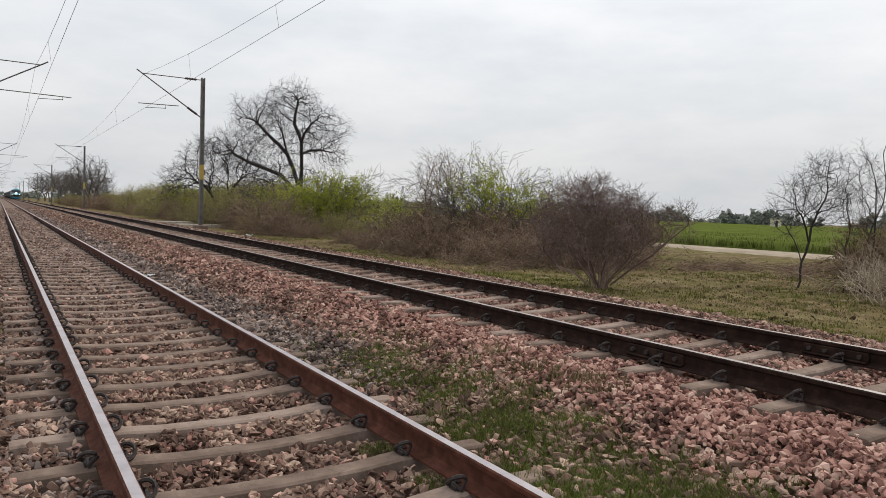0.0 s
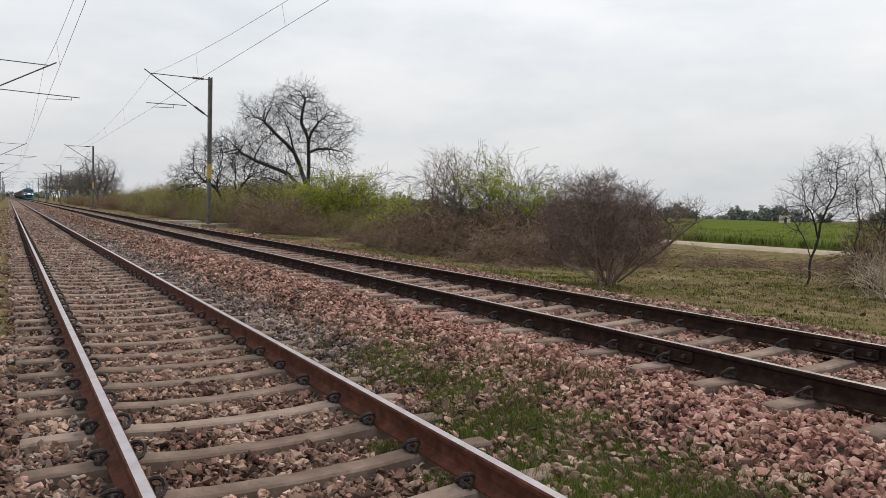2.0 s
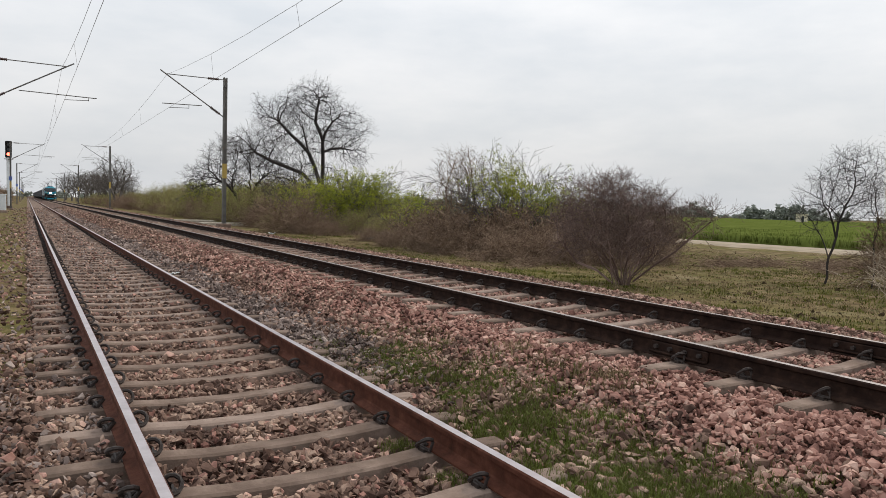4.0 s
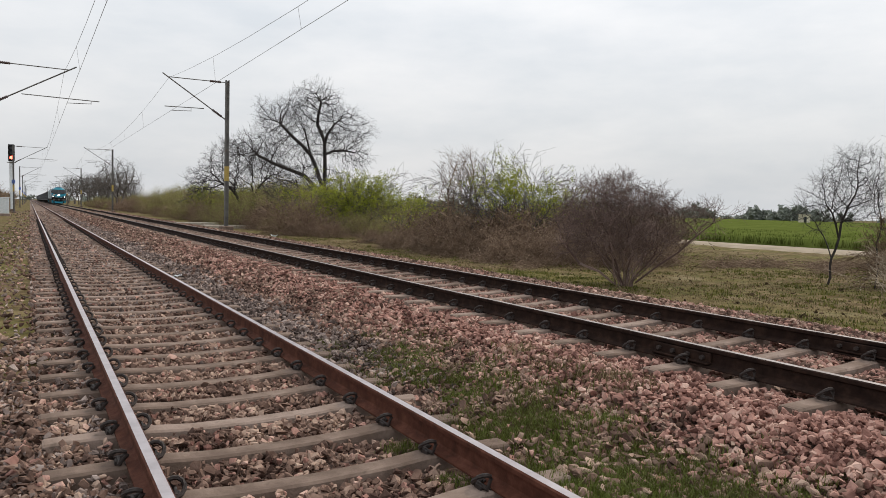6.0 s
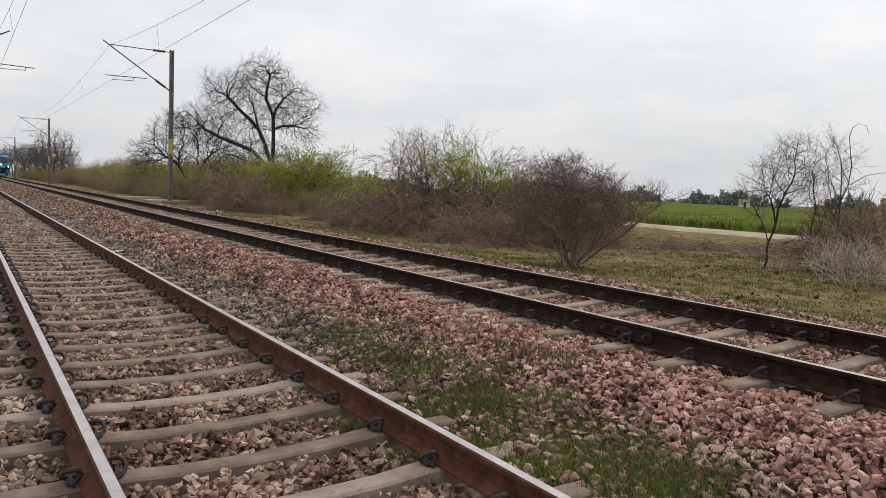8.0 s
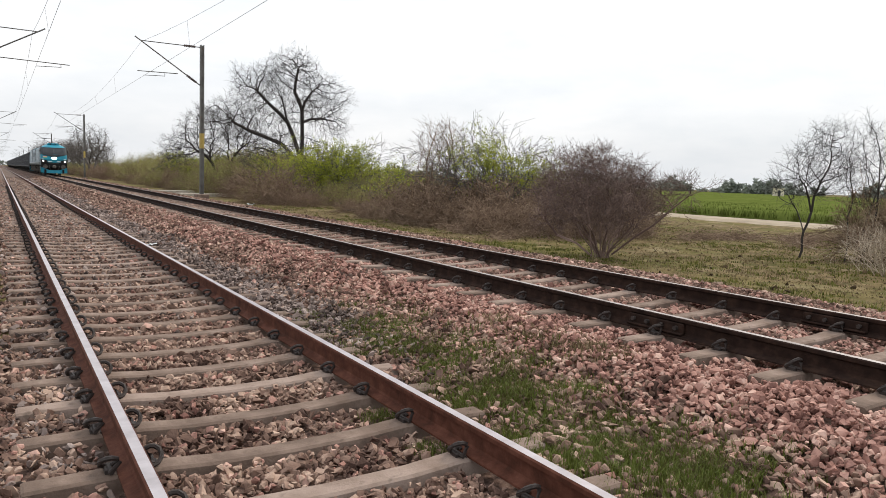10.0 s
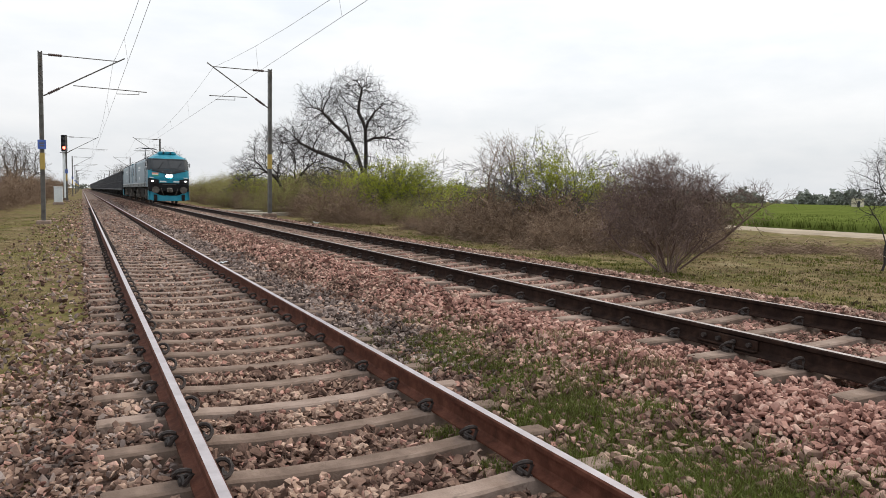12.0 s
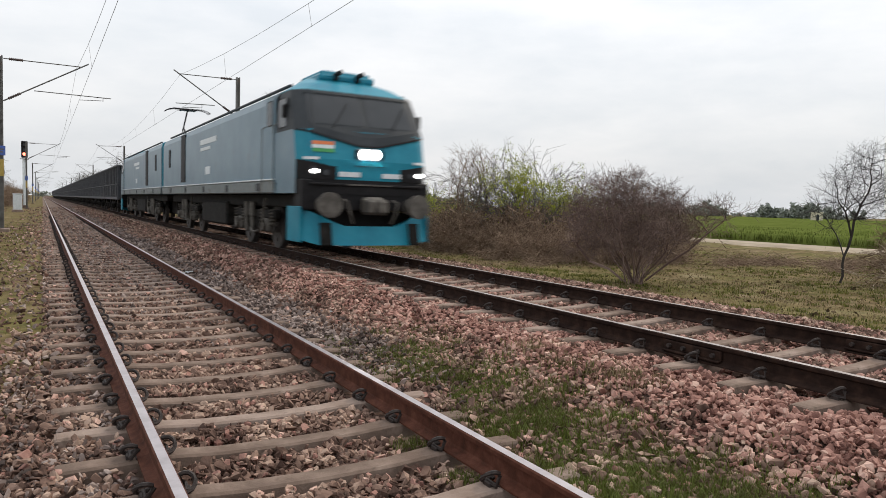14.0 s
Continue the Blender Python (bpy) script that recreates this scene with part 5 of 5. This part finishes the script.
# yellow-green shrubs
def thorn_shrub(seed, m, label, h, stems, clusters, spread=0.8, droop=-0.05, foot=0.4, thin=0.005, rad=0.03, size=0.052, per=17, wood="bark_grey", kids=(5, 5, 4)):
    """Arching stems from one foot, in leaf only inside the clusters: (centre, radii, share)."""
    p = Plant(seed)
    P = dict(wobble=0.14, lift=droop, kids=list(kids), depth=3, first=0.3, angle=(15, 55), ratio=(0.42, 0.7), thin=thin, flat=1.0)
    for k in range(stems):
        a = 6.283 * (k + p.r.random()) / stems
        w = spread * math.sqrt(p.r.random())
        p.grow(Vector((math.cos(a) * foot * p.r.random(), math.sin(a) * foot * p.r.random(), -0.05)), Vector((math.cos(a) * w, math.sin(a) * w, 1)), h * p.r.uniform(0.6, 1.0), rad * p.r.uniform(0.6, 1.2), 3, P)
    for t in p.tips:
        for c, q, share in clusters:
            if sum(((t[i] - c[i]) / q[i]) ** 2 for i in range(3)) < p.r.uniform(0.5, 1.2) and p.r.random() < share:
                for _ in range(per):
                    p.leaf(t + Vector((p.r.gauss(0, 0.07), p.r.gauss(0, 0.07), p.r.gauss(0, 0.06))), size * p.r.uniform(0.6, 1.3))
                break
    return p.done("shrub", m, M[wood], M["leaf"], label, "shrub", "green thorn shrubs")


thorn_shrub(71, at(13.7, 19.5, -36), "thorn shrub with arching twigs and yellow-green leaf clusters", 2.75, 22,
            [((0.05, 0, 2.5), (0.9, 1.0, 0.75), 1.0), ((1.2, 0, 1.9), (0.65, 0.9, 0.65), 1.0), ((-0.9, 0, 1.9), (0.5, 0.8, 0.6), 0.25), ((0, 0, 2.2), (2.2, 2.0, 1.6), 0.12)], spread=0.75)
thorn_shrub(72, at(15.6, 18.9, 20), "low arching thorn shrub in fresh yellow-green leaf", 2.0, 14, [((0, 0, 1.6), (1.0, 1.0, 0.7), 0.7), ((0, 0, 1.5), (2, 2, 1.6), 0.15)], spread=0.9)
thorn_shrub(73, at(12.9, 24.5, 70), "small half-leafed thorn shrub beyond the thicket", 1.7, 12, [((0, 0, 1.2), (1.6, 1.6, 1.2), 0.25)], spread=0.9)
thorn_shrub(75, at(14.3, 35.4, -23), "dense yellow-green thorn shrub below a bare tree", 2.7, 26,
            [((0, 0, 2.0), (1.8, 1.8, 1.6), 1.0), ((0, 0, 2.0), (3.2, 3.0, 2.4), 0.4)], spread=0.9, foot=0.8, thin=0.007, size=0.062, per=17)
thorn_shrub(76, at(15.6, 34.2, 60), "feathery yellow-green thorn shrub with long sprays", 2.3, 18, [((0, 0, 1.5), (1.8, 1.8, 1.2), 0.7), ((0, 0, 1.8), (3, 3, 2.2), 0.3)], spread=1.0, foot=0.6, thin=0.007, size=0.062, per=12)
thorn_shrub(80, at(15.6, 42.3, 30), "tall green thorn shrub at the foot of a bare tree", 2.5, 22, [((0, 0, 1.7), (2.2, 2.2, 1.6), 0.7)], spread=0.8, foot=0.8, thin=0.008, size=0.062, per=12)
thorn_shrub(77, at(13.0, 39.0, 140), "green thorn shrub among hedge twigs", 2.2, 18, [((0, 0, 1.4), (2.2, 2.2, 1.4), 0.6)], spread=0.9, foot=0.7, thin=0.008, size=0.062, per=11)
thorn_shrub(78, at(12.6, 53.5, 10), "green thorn shrub standing above the hedge", 2.2, 16, [((0, 0, 1.7), (2.0, 2.0, 1.5), 0.7)], spread=0.8, foot=0.6, thin=0.009, size=0.075, per=9)
thorn_shrub(79, at(12.8, 64.0, 80), "olive thorn shrub standing above the hedge", 2.6, 16, [((0, 0, 1.7), (2.2, 2.2, 1.7), 0.55)], spread=0.8, foot=0.6, thin=0.011, size=0.08, per=8)
# hedge along the far track
h1 = shrub(81, 1.5, at(11.4, 44, 0), "olive and brown hedge shrub along the track", stems=16, kids=(4, 4, 3), spread=1.1, foot=0.9, leafm="leaf_dull", leaves=(9, 0.17, 0.055, 0.1, 0.8), thin=0.008, group="hedge shrubs")
h2 = shrub(82, 1.4, at(10.9, 33.0, 0), "leafless brown hedge shrub along the track", stems=18, kids=(5, 5, 4), wood="twig_brown", spread=1.1, foot=0.9, leafm="leaf_dry", leaves=(2, 0.15, 0.045, 0.1, 0.6), thin=0.007, group="hedge shrubs")
hr = random.Random(9)
y = 29.5
while y < 190:
    for x0 in (11.2, 13.4, 16.2):
        x = x0 + hr.uniform(-0.8, 0.8) + max(0, (45 - y)) * 0.02
        brown = 0.62 + 0.5 * noise.noise((x0, y * 0.11, 2.0)) if x0 < 12 else 0.3 + 0.5 * noise.noise((x0, y * 0.09, 4.0))
        tall = 1.0 + 0.55 * noise.noise((x0 * 0.7, y * 0.21, 6.0))
        src = h2 if hr.random() < brown else h1
        s_ = hr.uniform(0.65, 1.2) * tall * (0.6 if y < 37 else 0.85) * (0.85 if x0 < 12 else 1.0 + (x0 - 11.4) * 0.06)
        copy_thing(src, at(x, y + hr.uniform(-0.9, 0.9), hr.uniform(0, 360), s_))
    y += 2.3 if y < 75 else 5.5

# left side: tree and brown scrub beyond the signal
copy_thing(far_tree, at(-8.0, 90, 10, 0.85))
copy_thing(far_tree, at(-8.0, 120, 200, 0.95))
for x, y, s in ((-6.8, 42, 1.3), (-8.4, 45, 1.5), (-7.0, 48, 1.3), (-9.8, 50, 1.7), (-7.0, 54, 1.3), (-8.5, 59, 1.6), (-6.4, 62, 1.3), (-6.6, 70, 1.4), (-8.5, 78, 1.8), (-6.3, 82, 1.4), (-6.2, 92, 1.5), (-6.8, 105, 1.7), (-6, 118, 1.5), (-7, 135, 1.8), (-6.5, 155, 1.8), (-7, 180, 2.0)):
    copy_thing(h2, at(x, y, x * 50 + y * 7, s))


# brush heaps on the grass
def brush(seed, x, y, s, label):
    p = Plant(seed)
    for k in range(420):
        a = p.r.uniform(0, 6.283)
        c = Vector((p.r.gauss(0, 0.75), p.r.gauss(0, 0.3), 0))
        c.z = abs(p.r.gauss(0, 0.13)) * math.exp(-(c.x / 1.1) ** 2)
        d = Vector((math.cos(a), math.sin(a), p.r.gauss(0, 0.3))) * p.r.uniform(0.06, 0.3)
        p.stem([c - d, c + Vector((p.r.gauss(0, 0.02), p.r.gauss(0, 0.02), 0.03)), c + d + Vector((0, 0, p.r.uniform(-0.06, 0.1)))], p.r.uniform(0.004, 0.009), 0.003)
    t = p.done("brush_heap", at(x, y, 20, s), M["twig_brown"], M["leaf_dry"], label, "brushwood", "brush heaps", "brushwood")
    tagged(t.children[0], kind="stuff")
    return t


b0 = brush(91, 16.5, 13.2, 1.0, "low heap of cut brown brushwood on grass")
for x, y, a, s in ((18.2, 13.2, 10, 1.1), (19.5, 12.0, 40, 1.0), (15.2, 14.6, 5, 0.8), (21.5, 12.5, 70, 1.1), (11.0, 14.9, 30, 0.9), (10.8, 17.0, 60, 1.0), (10.7, 19.5, 100, 0.9), (17.5, 10.8, 0, 0.5)):
    copy_thing(b0, at(x, y, a, s))


# ---- grass and weeds, one object of many blades ----
def blades(name, spots, height, material, label, seed, per, spread=0.05, broad=0.006):
    r = random.Random(seed)
    v, f = [], []
    for x, y, s in spots:
        z = ground_z(x, y) - 0.01 + (0.05 if -0.6 < x < 7.2 else 0.0)
        for _ in range(per):
            a = r.uniform(0, 6.283)
            px, py = x + r.gauss(0, spread), y + r.gauss(0, spread)
            h = height * s * r.uniform(0.4, 1.2)
            lx, ly = math.cos(a) * h * r.uniform(0.1, 0.7), math.sin(a) * h * r.uniform(0.1, 0.7)
            w = broad * s
            wx, wy = -math.sin(a) * w, math.cos(a) * w
            k = len(v)
            v += [(px - wx, py - wy, z), (px + wx, py + wy, z), (px + lx * 0.4 + wx * 0.7, py + ly * 0.4 + wy * 0.7, z + h * 0.6), (px + lx * 0.4 - wx * 0.7, py + ly * 0.4 - wy * 0.7, z + h * 0.6), (px + lx, py + ly, z + h * r.uniform(0.7, 1.0))]
            f += [(k, k + 1, k + 2, k + 3), (k + 3, k + 2, k + 4)]
    return tagged(raw(name, v, f, material), label, "grass", kind="stuff")


gr = random.Random(17)
weeds, dry, turf, turf_dry = [], [], [], []
for _ in range(3200):
    y = 2.2 + 5.6 * gr.random() ** 1.2
    x = 2.68 + gr.gauss(0, 0.26) + 0.02 * (y - 3)
    if noise.noise((x * 1.6, y * 1.6, 21)) > -0.12 and 2.02 < x < 3.5:
        weeds.append((x, y, gr.uniform(0.5, 1.1)))
for cx, cy, n, sp in ((2.45, 3.2, 420, 0.17), (2.75, 3.9, 120, 0.12), (2.6, 2.6, 420, 0.22), (2.95, 5.3, 160, 0.25), (2.4, 4.3, 160, 0.15)):
    for _ in range(n):
        weeds.append((max(2.02, gr.gauss(cx, sp)), gr.gauss(cy, sp * 1.6), gr.uniform(0.6, 1.25)))
for _ in range(420):
    dry.append((gr.gauss(3.66, 0.1), gr.uniform(3.9, 5.7), gr.uniform(0.5, 1.1)))
for _ in range(220):
    dry.append((gr.gauss(2.9, 0.35), gr.uniform(2.2, 8.5), gr.uniform(0.5, 1.0)))
for _ in range(260):
    weeds.append((gr.gauss(-1.5, 0.5), gr.uniform(4.5, 16), gr.uniform(0.3, 0.7)))
for cy in (3.45, 4.12):
    for _ in range(25):
        weeds.append((gr.gauss(1.60, 0.05), gr.gauss(cy, 0.05), gr.uniform(0.4, 0.9)))
for _ in range(16000):
    y = 1 + 34 * gr.random() ** 1.3
    x = 7.9 + 15 * gr.random() ** 1.1
    q = noise.noise((x * 0.35, y * 0.35, 5)) + 0.5 * noise.noise((x * 1.2, y * 1.2, 9))
    (turf if q > 0.08 and not (y > 16 and x < 11) else turf_dry).append((x, y, gr.uniform(0.5, 1.2)))
for _ in range(9000):
    y = 4 + 46 * gr.random() ** 1.4
    x = -0.9 - 0.04 * min(y, 8) - 6.5 * gr.random() ** 1.3
    q = noise.noise((x * 0.35, y * 0.35, 5))
    (turf if q > 0.0 else turf_dry).append((x, y, gr.uniform(0.4, 1.0)))
blades("weeds", weeds, 0.085, M["weed"], "low green weeds growing through the ballast", 1, 22, 0.05, 0.0026)
blades("dry_weeds", dry, 0.08, M["straw"], "dry brown weeds at the ballast edge", 2, 12, 0.05, 0.003)
blades("turf", turf, 0.045, M["grass"], "short patchy green grass", 3, 7, 0.12, 0.011)
tufts = []
for _ in range(9000):
    y = 1 + 30 * gr.random() ** 1.3
    x = 7.9 + 13 * gr.random() ** 1.2
    if noise.noise((x * 0.5, y * 0.5, 15)) + 0.7 * noise.noise((x * 1.9, y * 1.9, 19)) > 0.12:
        tufts.append((x, y, gr.uniform(0.5, 1.2)))
for _ in range(2500):
    y = 4 + 40 * gr.random() ** 1.4
    x = -1.0 - 6 * gr.random() ** 1.2
    if noise.noise((x * 0.5, y * 0.5, 15)) + 0.7 * noise.noise((x * 1.9, y * 1.9, 19)) > 0.12:
        tufts.append((x, y, gr.uniform(0.4, 0.9)))
blades("grass_tufts", tufts, 0.075, M["grass"], "taller dark green tufts in the short grass", 5, 12, 0.05, 0.008)
blades("dry_turf", turf_dry, 0.045, M["straw"], "short dry straw-coloured grass", 4, 9, 0.12, 0.010)


# clods and dead scraps on the soil
cl = np.random.default_rng(12)
cx = 8.6 + 16 * cl.random(1900) ** 1.1
cy = 1 + 34 * cl.random(1900) ** 1.2
cx2 = -1.6 - 6 * cl.random(900)
cy2 = 6 + 36 * cl.random(900) ** 1.3
M["clod"] = mat("soil_clod", [(0.035, 0.024, 0.013), (0.075, 0.053, 0.03), (0.14, 0.10, 0.06)], 2, 5, 0.95, island=0.6, spec=0.05)
px, py = np.concatenate([cx, cx2]), np.concatenate([cy, cy2])
spots = np.stack([px, py, np.array([ground_z(a, b) for a, b in zip(px, py)]) + 0.005], 1)
o = scatter_stones("soil_clods", cl, spots, np.minimum(cl.gamma(2, 1 / 2, len(px)), 2.2) * 0.026, M["clod"], "scattered dark clods and dead scraps on grass")
o["category"] = "soil"


# ---- dirt road, crop field, far edge ----
def strip(name, x0, x1, z, material, label, category, step=3.0, wob=0.5, rise=0.0):
    v, f = [], []
    yy = [-40 + step * i for i in range(int(340 / step))]
    xx = [x0, x0 + 0.4, (x0 + x1) / 2, x1 - 0.4, x1] if x1 - x0 < 20 else [x0, x0 + 0.35, x0 + 2, x0 + 6, x0 + 15, x0 + 40, x0 + 90, x0 + 160, x1]
    for y in yy:
        for i, x in enumerate(xx):
            e = wob * noise.noise((y * 0.12, x0, i // 2 * 0.01)) if i < 2 or x1 - x0 < 20 else 0
            zz = z + (rise if i > 0 else 0) + (0.06 * noise.noise((x * 0.8, y * 0.8, 2)) if rise and i > 0 else 0)
            v.append((x + e, y, (zz if i > 0 else z - 0.1) if rise else (z if 0 < i < len(xx) - 1 else z - 0.12)))
    n = len(xx)
    for j in range(len(yy) - 1):
        for i in range(n - 1):
            f.append((j * n + i, j * n + i + 1, (j + 1) * n + i + 1, (j + 1) * n + i))
    return tagged(raw(name, v, f, material, smooth=True), label, category, kind="structure")


strip("road", 28.3, 32.6, 0.0, M["dirt_road"], "pale dry dirt track along a field", "road")
strip("field", 33.2, 330, -0.05, M["crop"], "green crop field", "field", rise=0.42)
crop = []
cr = random.Random(23)
for _ in range(5000):
    crop.append((33.1 + 22 * cr.random() ** 1.8, cr.uniform(12, 75), cr.uniform(0.8, 1.2)))


def crop_blades():
    r = random.Random(6)
    v, f = [], []
    for x, y, s in crop:
        for _ in range(5):
            a = r.uniform(0, 6.283)
            px, py = x + r.gauss(0, 0.15), y + r.gauss(0, 0.15)
            h = s * r.uniform(0.35, 0.5)
            w = 0.03
            k = len(v)
            v += [(px - math.sin(a) * w, py + math.cos(a) * w, 0.05), (px + math.sin(a) * w, py - math.cos(a) * w, 0.05), (px + math.cos(a) * 0.15, py + math.sin(a) * 0.15, h)]
            f.append((k, k + 1, k + 2))
    tagged(raw("crop_plants", v, f, M["crop"]), "standing green crop plants at field edge", "crop", kind="stuff")


crop_blades()


def far_woods():
    r = random.Random(44)
    v, f = [], []

    def clump(cx, cy, cz, rx, rz):
        for _ in range(int(26 * rx)):
            a, b = r.uniform(0, 6.283), r.uniform(-1, 1)
            q = r.random() ** 0.4
            px, py, pz = cx + math.cos(a) * rx * q * math.sqrt(1 - b * b), cy + math.sin(a) * rx * q * math.sqrt(1 - b * b), cz + rz * q * b
            s = r.uniform(0.35, 0.9)
            k = len(v)
            for _ in range(3):
                v.append((px + r.gauss(0, s), py + r.gauss(0, s), pz + r.gauss(0, s)))
            f.append((k, k + 1, k + 2))

    for i in range(330):
        az = radians(r.uniform(18, 74))
        d = r.uniform(350, 430)
        dens = noise.noise((az * 16, 0.5, 1.0))
        if dens < 0.02 and r.random() < 0.85:
            continue
        x, y = d * math.sin(az), d * math.cos(az)
        h = r.uniform(3.6, 7.4) * (1 + 0.4 * max(0, dens))
        wide = r.uniform(0.9, 2.4)
        for k in range(5):
            clump(x + r.gauss(0, 0.7), y + r.gauss(0, 0.7), h * (0.2 + 0.17 * k), wide * (1 - 0.13 * k), h * 0.15)
    for i in range(90):
        az = radians(r.uniform(14, 74))
        d = r.uniform(440, 470)
        clump(d * math.sin(az), d * math.cos(az), 1.2, 4.0, 1.2)
    for i in range(150):
        az = radians(r.uniform(-40, 16))
        d = r.uniform(560, 700)
        clump(d * math.sin(az), d * math.cos(az), 2.6, 5.0, 2.8 + 1.5 * noise.noise((az * 9, 0.3, 2.0)))
    # the pale material carries the haze of the distance
    tagged(raw("far_woods", v, f, M["far_wood"]), "distant line of trees beyond the field, haze in their colour", "woods", kind="stuff")


far_woods()


def hut(az, d, w, h, label):
    a = radians(az)
    x, y = EYE.x + d * math.sin(a), d * math.cos(a)
    t = tagged(empty("small_building", pose(x, y, 0.2, 0, 0, -az)), label, "building")
    bm = bmesh.new()
    box(bm, (0, 0, h / 2), (w, w * 0.8, h), 0.03)
    part("wall", bm, M["plaster"], t)
    bm = bmesh.new()
    box(bm, (0, 0, h + 0.08), (w + 0.4, w * 0.8 + 0.4, 0.18), 0.02)
    part("roof", bm, M["plaster"], t)
    bm = bmesh.new()
    box(bm, (0.3, -w * 0.4 - 0.01, h * 0.4), (w * 0.22, 0.08, h * 0.75), 0.01)
    part("door", bm, M["cab_grey"], t)


M["plaster"] = mat("cream_plaster", [(0.55, 0.50, 0.38), (0.66, 0.61, 0.48)], 1, 6, 0.9)
hut(57.5, 240, 3.2, 2.4, "small cream plastered hut at the field edge")


# ---- litter and far tower ----
def litter(x, y, z, sx, label):
    bm = bmesh.new()
    r = random.Random(int(x * 100))
    g = [[bm.verts.new((i * sx / 3, j * sx / 3, r.uniform(0, sx * 0.4))) for i in range(4)] for j in range(4)]
    for j in range(3):
        for i in range(3):
            bm.faces.new((g[j][i], g[j][i + 1], g[j + 1][i + 1], g[j + 1][i]))
    bmesh.ops.solidify(bm, geom=bm.faces[:], thickness=0.004)
    o = tagged(part("paper_scrap", bm, M["white"]), label, "litter", "scraps")
    o.matrix_basis = pose(x, y, z, 0, 0, r.uniform(0, 360))


litter(2.2, 15.8, -0.18, 0.16, "crumpled white paper scrap on ballast")
litter(8.9, 31.0, 0.0, 0.25, "crumpled pale scrap beside the far track")
litter(2.95, 9.2, -0.12, 0.05, "tiny white scrap on ballast")


def far_tower(az, d, h):
    a = radians(az)
    t = tagged(empty("lattice_tower", pose(EYE.x + d * math.sin(a), d * math.cos(a), 0)), "distant thin steel lattice tower", "tower")
    for k in range(4):
        sx, sy = (1, -1)[k % 2], (1, -1)[k // 2]
        bm = bmesh.new()
        cyl(bm, (sx * 1.1, sy * 1.1, 0), (sx * 0.25, sy * 0.25, h), 0.09, 5)
        part("leg", bm, M["steel"], t)
    for k in range(7):
        w = 1.1 - 0.85 * (k + 0.5) / 7
        bm = bmesh.new()
        cyl(bm, (-w, -w, h * k / 7), (w, -w, h * (k + 1) / 7), 0.05, 4)
        cyl(bm, (w, w, h * k / 7), (-w, w, h * (k + 1) / 7), 0.05, 4)
        part("brace", bm, M["steel"], t)


far_tower(28.9, 330, 12.5)


# ---- motion: the train comes on at a steady pace ----
SPEED, FRONT_END = 21.75, 13.5


def motions():
    def run(ob, y_off, turn=0.0):
        walk(ob, [(t, pose(BC, FRONT_END + (14.0 - t) * SPEED + y_off, BZ, 0, 0, turn)) for t in range(0, 15)])

    run(loco_1, 0.0)
    run(loco_2, 2 * SECTION + 0.1, 180.0)
    for i, w in enumerate(wagons):
        run(w, 2 * SECTION + 0.9 + WAGON_PITCH * (i + 0.5))
    def spin(o, r, s):
        y = o.matrix_basis.translation.y
        walk(o, [(f / FPS, pose(0, y, r, s * math.degrees(f / FPS * SPEED / r) % 360.0)) for f in range(0, 14 * FPS + 1)])

    for sets, s in ((sets_1, 1), (sets_2, -1)):
        for o in sets:
            spin(o, 0.546, s)
    for w in wagons[:4]:
        for o in w.children:
            if o.name.startswith("wheelset"):
                spin(o, 0.5, 1)


motions()
